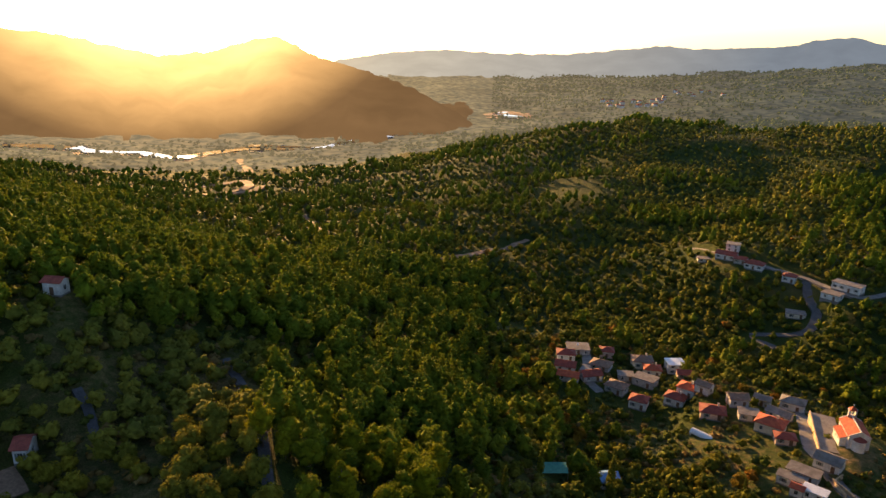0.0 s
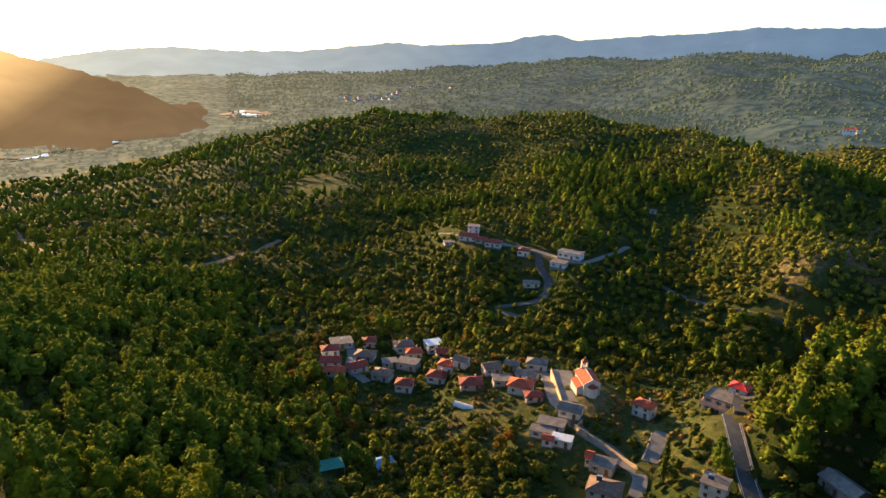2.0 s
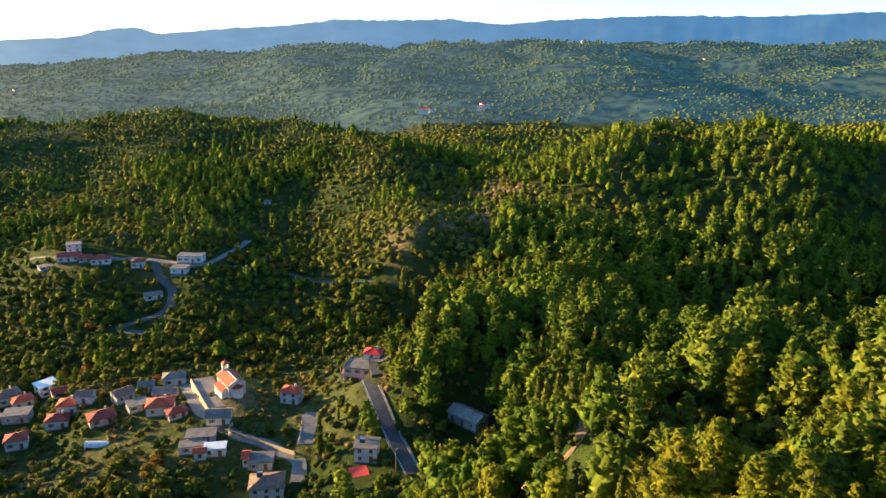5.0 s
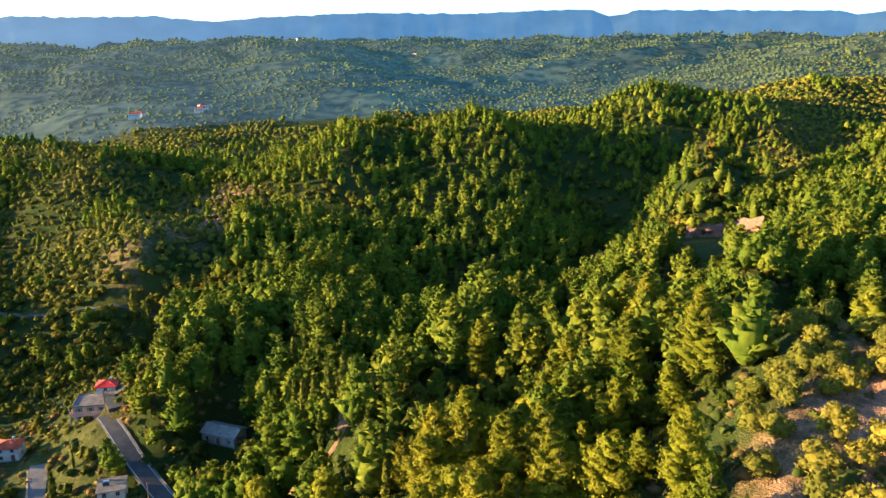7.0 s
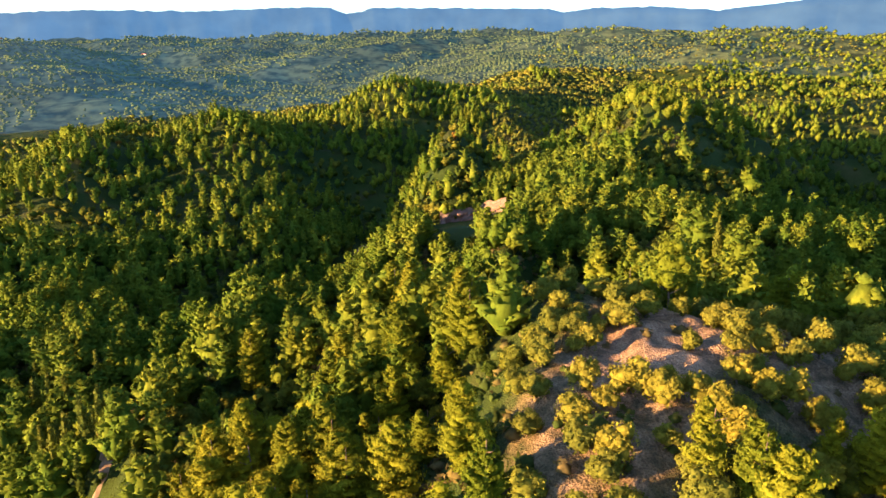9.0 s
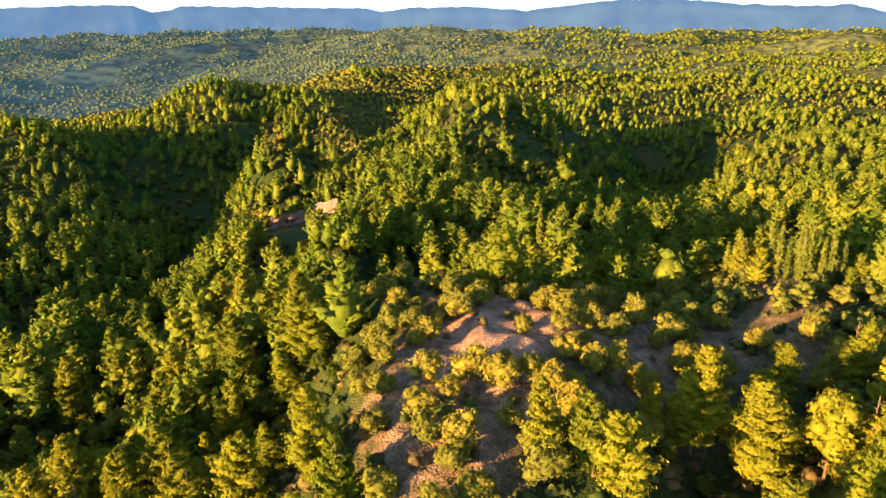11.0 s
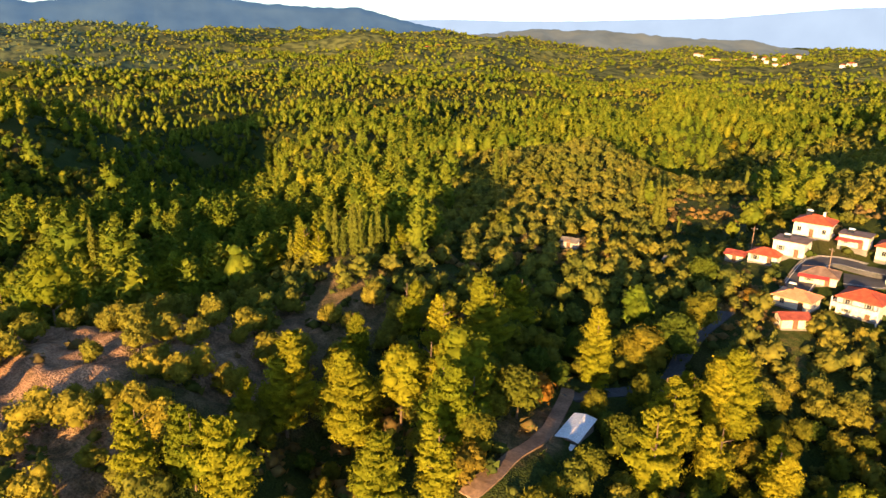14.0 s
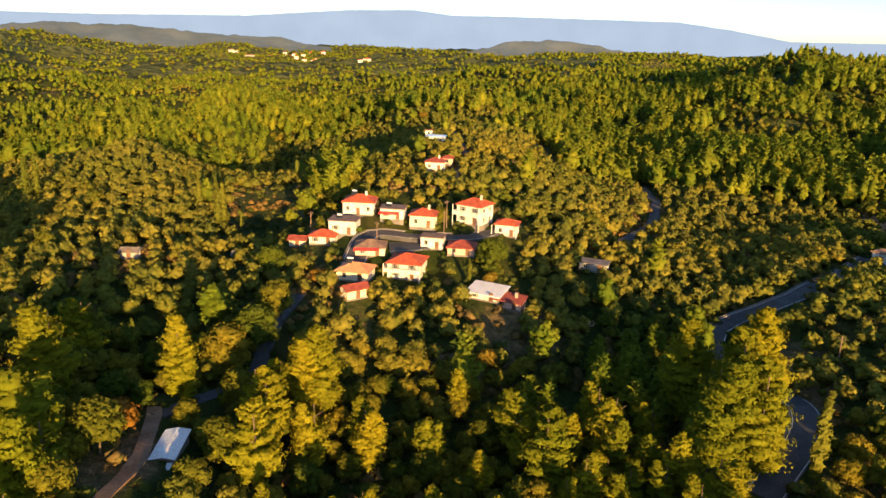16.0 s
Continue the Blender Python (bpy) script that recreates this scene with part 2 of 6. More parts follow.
# ---- where the houses stand: x, y, turn, width, depth, height, roof, wall, roof colour, extras ----
HOUSES = [
    (63.9, 295.7, -4.2, 9.7, 7.8, 2.5, "flat", "GREY", "SLAB", "dish"),
    (56.5, 284.4, -6.2, 7.5, 6.0, 3.1, "hip", "WHITE", "DARK", "-"),
    (54.4, 272.3, -17.3, 8.2, 5.8, 2.7, "gable", "WHITE", "DARK", "-"),
    (54.1, 263.7, -19.6, 8.4, 5.1, 2.5, "gable", "GREY", "RED", "-"),
    (63.9, 266.9, 11.5, 8.2, 5.7, 2.7, "gable", "GREY", "DARK", "-"),
    (76.7, 294.1, -9.6, 5.9, 5.3, 3.4, "hip", "PINK", "DARK", "-"),
    (71.3, 280.5, -29.3, 8.4, 6.7, 2.5, "hip", "GREY", "BROWN", "-"),
    (91.6, 289.1, -5.6, 8.8, 7.0, 3.8, "hip", "CREAM", "BROWN", "chim"),
    (93.7, 280.5, -8.5, 7.1, 5.6, 3.4, "hip", "CREAM", "RED", "chim"),
    (87.5, 268.7, -38.0, 8.9, 6.2, 3.4, "flat", "GREY", "SLAB", "-"),
    (80.3, 273.1, -6.4, 6.3, 5.0, 2.5, "flat", "GREY", "SLAB", "-"),
    (73.2, 259.6, -37.7, 7.7, 6.1, 3.2, "hip", "GREY", "BROWN", "-"),
    (105.5, 286.5, -0.2, 7.4, 6.7, 4.6, "flat", "WHITE", "SHEETW", "-"),
    (105.6, 273.3, -11.1, 6.7, 4.7, 2.5, "gable", "PINK", "DARK", "-"),
    (98.4, 250.1, -39.5, 6.7, 6.1, 3.8, "hip", "WHITE", "RED", "chim"),
    (102.7, 245.2, -47.7, 5.5, 4.4, 3.4, "gable", "WHITE", "BROWN", "-"),
    (93.2, 247.6, -35.6, 7.4, 5.9, 3.4, "hip", "WHITE", "DARK", "chim"),
    (79.1, 247.9, -27.7, 6.6, 5.9, 3.6, "hip", "WHITE", "DARK", "-"),
    (100.0, 228.7, -17.6, 8.5, 6.8, 2.7, "hip", "PINK", "DARK", "chim"),
    (110.7, 233.8, -3.3, 6.6, 5.3, 3.2, "gable", "GREY", "BROWN", "-"),
    (121.2, 236.1, -35.2, 5.5, 4.4, 2.7, "gable", "GREY", "SLAB", "-"),
    (131.7, 234.5, -34.3, 8.0, 5.6, 3.4, "hip", "WHITE", "SLAB", "-"),
    (121.2, 222.9, -48.5, 7.8, 4.7, 2.5, "gable", "GREY", "SLAB", "-"),
    (110.4, 223.2, -16.3, 6.6, 5.3, 2.5, "flat", "GREY", "SLAB", "-"),
    (114.2, 214.4, -38.0, 8.8, 7.0, 3.6, "hip", "CREAM", "RED", "chim"),
    (114.9, 205.6, -14.2, 6.2, 4.4, 2.5, "hip", "PINK", "DARK", "-"),
    (120.1, 188.2, -44.5, 7.4, 5.9, 3.1, "gable", "WHITE", "SLAB", "-"),
    (147.6, 184.2, -63.7, 6.7, 5.3, 4.6, "hip", "WHITE", "RED", "chim"),
    (110.9, 184.7, -41.0, 8.7, 5.2, 2.7, "flat", "GREY", "SLAB", "-"),
    (106.1, 182.1, -38.2, 7.7, 3.8, 2.7, "flat", "WHITE", "SLAB", "-"),
    (109.5, 175.2, -42.0, 6.3, 3.8, 2.9, "flat", "WHITE", "SHEETW", "-"),
    (105.2, 176.8, -40.8, 3.4, 2.7, 2.9, "gable", "WHITE", "RED", "-"),
    (115.8, 160.8, -47.7, 7.1, 5.7, 2.9, "flat", "GREY", "SLAB", "-"),
    (113.2, 164.5, -46.5, 1.8, 4.2, 3.2, "gable", "CREAM", "RED", "-"),
    (108.3, 148.3, -42.1, 9.4, 7.5, 4.7, "hip", "WHITE", "BROWN", "solar"),
    (130.4, 129.7, -55.2, 6.6, 6.0, 4.9, "flat", "WHITE", "SLAB", "solar"),
    (163.2, 164.7, -62.7, 10.0, 8.0, 5.2, "flatbig", "PINK", "SLAB", "balc"),
    (169.6, 164.5, -63.9, 5.9, 4.7, 4.6, "hip", "WHITE", "BRIGHT", "chim"),
    (163.6, 117.5, -92.3, 11.4, 6.3, 3.4, "gable", "GREY", "FIBRE", "-"),
    (51.5, 183.9, 9.4, 6.3, 5.1, 2.7, "gable", "GREY", "BLUE", "-"),
    (174.0, 402.9, -28.4, 7.2, 6.5, 4.6, "flat", "WHITE", "SLAB", "-"),
    (168.0, 396.2, -37.0, 11.2, 6.7, 3.1, "gable", "WHITE", "DARK", "-"),
    (172.0, 385.6, -38.0, 6.6, 4.6, 2.9, "gable", "GREY", "DARK", "-"),
    (177.6, 379.7, -39.1, 9.6, 6.7, 3.2, "hip", "WHITE", "DARK", "-"),
    (187.7, 359.4, -37.6, 6.5, 5.2, 3.6, "hip", "WHITE", "DARK", "-"),
    (159.5, 408.2, -11.3, 6.9, 5.5, 2.2, "flat", "WHITE", "SLAB", "-"),
    (207.1, 338.3, -51.5, 13.5, 6.8, 3.8, "flat", "WHITE", "SLAB", "-"),
    (197.5, 334.3, -50.6, 8.5, 6.8, 3.0, "flat", "WHITE", "SLAB", "-"),
    (178.6, 330.3, -20.4, 8.6, 6.0, 2.5, "flat", "CREAM", "SLAB", "-"),
    (326.6, 424.4, -37.6, 5.1, 4.1, 2.5, "flat", "GREY", "SLAB", "-"),
    (-98.0, 172.0, -8.3, 4.8, 3.8, 3.6, "gable", "WHITE", "DARK", "-"),
    (-81.3, 123.6, 9.3, 2.7, 5.1, 3.4, "gable", "WHITE", "DARK", "-"),
    (35.7, -212.8, -180.5, 9.3, 7.4, 4.0, "hip", "WHITE", "RED", "solar,chim"),
    (38.1, -199.8, -183.2, 7.9, 6.3, 4.0, "flat", "WHITE", "BROWN", "solar"),
    (43.3, -195.5, -181.5, 7.2, 5.7, 2.4, "hip", "WHITE", "RED", "-"),
    (24.8, -208.0, -183.2, 7.0, 5.6, 3.3, "flat", "WHITE", "BROWN", "awn,solar"),
    (15.4, -205.2, -183.7, 7.4, 6.7, 3.7, "hip", "CREAM", "RED", "chim"),
    (0.3, -208.1, -209.9, 8.2, 7.4, 5.8, "hip", "WHITE", "RED", "balc,chim"),
    (-9.4, -204.0, -190.6, 6.4, 5.1, 3.6, "hip", "WHITE", "RED", "balc"),
    (28.5, -187.4, -175.4, 8.0, 6.4, 2.4, "hip", "CREAM", "BROWN", "awn"),
    (11.7, -193.3, -188.5, 6.2, 4.4, 3.3, "flat", "WHITE", "BROWN", "-"),
    (3.4, -190.2, -185.0, 7.5, 6.0, 2.2, "hip", "PINK", "DARK", "-"),
    (17.6, -180.4, -188.4, 8.9, 8.0, 4.2, "hip", "WHITE", "RED", "balc"),
    (30.0, -171.9, -188.1, 8.2, 6.5, 2.5, "hip", "CREAM", "SALMON", "solar"),
    (28.0, -158.8, -142.0, 5.8, 3.5, 2.4, "gable", "CREAM", "DARK", "-"),
    (51.3, -197.9, -181.5, 4.9, 3.4, 2.0, "gable", "CREAM", "DARK", "-"),
    (-3.8, -167.5, -203.3, 8.6, 6.0, 1.7, "shed", "WHITE", "SHEETW", "-"),
    (-9.3, -163.6, -205.3, 6.9, 3.4, 2.0, "shed", "PINK", "DARK", "chim"),
    (19.5, -324.1, -182.6, 8.5, 7.6, 3.3, "flat", "WHITE", "SHEETW", "-"),
    (24.2, -343.7, -182.0, 3.5, 3.5, 5.9, "flat", "WHITE", "RED", "-"),
    (27.4, -335.8, -181.3, 4.4, 4.4, 2.0, "gable", "PINK", "RED", "-"),
    (16.1, -265.5, -184.5, 6.9, 5.5, 3.4, "hip", "WHITE", "DARK", "chim"),
    (11.8, -273.1, -185.5, 3.9, 3.5, 2.6, "hip", "PINK", "DARK", "-"),
    (87.0, -168.6, -172.7, 4.2, 2.9, 1.7, "gable", "GREY", "SLAB", "-"),
    (64.2, -184.3, -180.8, 3.5, 2.5, 1.6, "gable", "GREY", "SLAB", "-"),
    (-33.7, -192.3, -199.9, 7.6, 4.6, 2.2, "flat", "GREY", "SLAB", "-"),
    (-127.8, -219.9, -228.2, 5.5, 4.4, 3.3, "hip", "WHITE", "BROWN", "-"),
]
ROADS = {
    "village_road": (5.0, ASPHALT, [(158, 156), (150, 144), (143, 133), (138, 124), (132, 113)]),
    "village_road_wooded": (4.6, ASPHALT, [(160, 153), (167, 161), (169, 159), (180, 159), (246, 205), (251, 207), (255, 213)]),
    "valley_road": (3.2, ASPHALT, [(255, 212), (252, 225), (245, 247), (241, 275), (240, 292), (236, 306), (224, 319), (214, 328)]),
    "hamlet_road": (4.2, CONCRETE, [(261, 360), (229, 339), (208, 331), (201, 345), (197, 357), (190, 371), (181, 383), (170, 396), (164, 452)]),
    "hamlet_lane": (4.5, ASPHALT, [(195, 355), (189, 340), (187, 327), (178, 313), (170, 310), (161, 313), (152, 315), (153, 307), (156, 300)]),
    "village_lane": (4.5, CONCRETE, [(135, 234), (127, 216), (120, 198), (121, 191), (119, 183), (120, 176), (123, 168), (123, 160), (123, 152), (116, 144)]),
    "drive": (5, CONCRETE, [(143, 168), (135, 161), (129, 156)]),
    "village_lane_b": (4, CONCRETE, [(68, 297), (65, 279), (61, 269), (66, 257)]),
    "west_track": (4, DIRT, [(-115, 590), (-98, 532), (-80, 492)]),
    "mid_track": (5, DIRT, [(-4, 431), (9, 439), (28, 457), (51, 496), (67, 516)]),
    # shaded tracks: dark asphalt colour stands in for the shade on them
    "shade_track": (2.4, ASPHALT, [(-56, 172), (-48, 158), (-41, 143), (-35, 127), (-30, 111)]),
    "shade_track_b": (2.0, ASPHALT, [(-78, 139), (-74, 135), (-70, 129)]),
    "corner_track": (5, DIRT, [(-84, 119), (-81, 116), (-78, 113)]),
    "pine_track_wooded": (2.4, DIRT, [(186, 65), (182, 73), (136, 66), (133, 74), (129, 77)]),
    "ravine_track": (5, DIRT, [(360, 36), (373, 29), (418, 25)]),
    "shed_track": (2.4, DIRT, [(45, -64), (45, -67), (45, -73), (45, -81), (47, -90), (52, -104)]),
    "shed_lane": (3.2, ASPHALT, [(50, -100), (48, -109), (44, -117), (41, -123), (42, -134), (42, -145), (41, -158)]),
    "east_road": (5.6, ASPHALT, [(-46, -97), (-52, -104), (-57, -110), (-61, -117), (-63, -124), (-63, -129)]),
    "east_road_wooded": (5.6, ASPHALT, [(-63, -129), (-62, -140), (-58, -150), (-57, -158), (-60, -164)]),
    "east_road_upper": (5.4, ASPHALT, [(-60, -164), (-65, -168), (-73, -172), (-84, -178)]),
    "east_road_end_wooded": (5.4, ASPHALT, [(-84, -178), (-104, -199), (-127, -227)]),
    "east_road_b": (4.0, ASPHALT, [(-47, -223), (-64, -258), (-76, -300), (-77, -319), (-81, -353)]),
    "upper_road": (3.2, ASPHALT, [(8, -245), (7, -274), (6, -294), (9, -329), (16, -407)]),
    "hill_street": (6.5, ASPHALT, [(32, -179), (31, -195), (27, -199), (19, -198), (10, -199), (2, -198), (-6, -204), (-11, -212)]),
    "hill_street_b": (12, ASPHALT, [(24, -192), (19, -193), (16, -195)]),
    "plain_track": (10, DIRT, [(-285, 814), (-263, 837), (-238, 852), (-208, 760), (-225, 734), (-240, 706)]),
    "plain_track_b": (9, DIRT, [(-219, 733), (-198, 744), (-188, 793)]),
    "plain_track_c": (12, DIRT, [(-339, 1179), (-301, 1082), (-267, 985)]),
}
WATERS = {
    "river": (26, [(-754, 1216), (-711, 1224), (-644, 1208), (-599, 1195), (-548, 1166), (-502, 1187), (-437, 1141), (-405, 1181), (-371, 1258), (-319, 1291), (-273, 1317)]),
    "river_b": (22, [(-371, 1224), (-357, 1359), (-276, 1335), (-210, 1320), (-159, 1430), (-104, 1458), (-63, 1577)]),
    "river_c": (60, [(169, 2073), (198, 2185), (211, 2126), (186, 1987)]),
}
# single trees: distance, x, y, height
PLACED = {
    "cypress": [(282, 155.9, -234.6, 17.0), (284, 154.4, -238.3, 17.0), (250, 93.7, -231.5, 12.5), (232, 82.1, -216.9, 17.0), (235, 81.5, -220.1, 15.8), (224, 65.6, -214.6, 5.7), (176, 48.8, 168.6, 15.7), (171, 29.0, 168.5, 9.9), (193, 126.3, 145.5, 14.0), (80, 78.8, -11.3, 7.7), (123, 69.9, -101.0, 15.4), (114, -54.7, -100.0, 15.5), (136, 76.6, -112.3, 12.0), (200, 176.0, 95.4, 17.0), (196, 174.3, 90.2, 16.8), (201, 175.4, 99.1, 17.0), (206, 186.9, 87.2, 14.1), (157, 141.7, 66.6, 14.6), (141, 129.7, 55.8, 9.3), (168, 148.3, 78.4, 17.0), (160, 143.1, 71.6, 16.9), (171, 149.3, 82.4, 17.0), (156, 140.7, 66.5, 16.3), (127, 116.4, 50.6, 16.5)] + [(181, 157.5, 89.4, 15.4), (332, 248.4, 220.0, 17.0), (325, 246.8, 211.1, 17.0), (166, 134.1, -97.8, 13.5), (166, 127.9, -105.8, 11.4), (166, 127.1, -106.8, 10.5), (159, 116.8, -107.7, 11.1), (158, 114.8, -107.9, 12.1), (157, 113.1, -108.8, 9.0), (157, 111.8, -110.2, 12.0), (157, 111.3, -110.6, 12.6), (157, 110.8, -111.9, 12.3), (159, 110.0, -114.6, 10.0), (160, 109.7, -116.5, 12.0), (162, 109.6, -119.5, 9.9)],
    "pine": [(150, 142.2, -47.8, 11.9), (150, 137.9, -58.9, 7.4), (150, 132.4, -70.6, 11.0), (166, 143.3, -83.8, 14.2), (166, 139.7, -89.6, 10.7), (166, 136.7, -94.1, 15.6), (166, 130.8, -102.2, 10.6), (166, 125.4, -108.7, 10.1), (166, 110.0, -124.3, 7.5), (99, 77.3, -61.5, 18.0), (96, 68.6, -67.4, 18.0), (112, 68.2, -88.3, 14.5), (118, 64.9, -98.6, 17.4), (135, 69.8, -115.8, 14.1), (87, 53.3, -69.2, 14.8), (79, 68.3, -40.2, 11.4), (80, 71.8, -35.5, 12.3), (79, 65.7, -43.4, 13.6), (97, 79.2, -55.3, 8.7), (112, 80.0, -78.8, 12.9), (123, 80.4, -93.0, 12.3), (130, 129.7, -12.2, 18.0), (126, 126.0, -7.4, 11.7), (124, 124.0, 3.9, 18.0)] + [(140, 139.4, 12.7, 18.0), (135, 135.3, 0.4, 18.0), (136, 134.4, 17.2, 18.0), (173, 168.3, 40.0, 18.0), (169, 169.3, 3.0, 14.1), (271, 271.0, 14.0, 18.0), (114, 25.8, -111.5, 18.0), (120, 49.5, -108.8, 16.3), (115, 27.6, -111.6, 15.6), (119, -45.2, -110.3, 22.0), (133, -54.2, -121.9, 22.0), (111, -39.6, -104.0, 22.0), (126, -40.2, -119.5, 21.9), (111, -45.9, -101.5, 20.3), (92, 52.7, -75.6, 10.0), (107, 17.5, -105.3, 11.2), (98, -12.4, -96.8, 15.0), (109, -24.4, -105.8, 14.4), (96, -2.7, -96.1, 9.2), (143, 143.1, 3.6, 18.0), (164, 163.7, -0.1, 16.8), (143, 141.9, -13.8, 17.7), (166, 146.6, -77.8, 12.6), (166, 143.9, -82.8, 13.6), (166, 142.5, -85.2, 13.4), (166, 140.7, -88.1, 11.1), (166, 139.3, -90.2, 11.9), (166, 137.3, -93.4, 16.3), (166, 131.5, -101.2, 11.8), (166, 130.1, -103.1, 11.0), (160, 121.6, -104.6, 10.2), (155, 115.2, -103.1, 8.2), (156, 103.8, -116.2, 6.8)],
    "broad": [(133, 47.1, -124.0, 10.0), (137, 42.4, -130.3, 10.0), (149, 42.5, -142.9, 10.0), (176, 51.0, -168.7, 9.3), (181, -4.9, -181.3, 9.5), (182, 52.6, -174.3, 6.4)],
    "autumn": [(80, 46.7, -65.2, 6.0), (169, 37.8, -164.6, 4.5), (487, 38.1, -485.2, 6.0), (237, 14.4, 236.7, 6.0), (233, 6.3, 232.9, 6.0), (138, -3.6, -137.5, 6.0), (204, 90.8, 182.2, 6.0)],
}

CHURCH = [(133.2, 210.8), (128.9, 194.1)]
PLAZA = [(130.5, 220.9), (137.2, 217.3), (129.1, 194.0), (121.8, 197.3)]
SHED = [(42.2, -84.0), (43.4, -94.3)]
STONE_WALLS = [[(118.0, 181.9), (120.5, 174.1), (122.7, 167.4), (124.4, 155.4)], [(140.7, 170.2), (133.7, 163.0), (128.6, 158.1)], [(121.7, 183.2), (118.1, 180.4), (118.4, 175.1)]]
POLES = [(-76.3, -139.3), (9.0, -198.7), (49.3, -204.5), (159.2, 156.6), (27.1, -189.4), (129.5, 117.5), (8.6, -205.5), (105.3, 230.2)]
TUNNEL = [(89.9, 219.8), (95.0, 213.9)]
NET = (33.9, 176.0)
CARPORT = (121.8, 124.4)
CLIFF = [(375.3, -18.6), (378.8, -29.8), (384.4, -42.5), (372.2, -54.0)]
TERRACE = [(-20.1, -156.5), (-29.2, -159.7)]

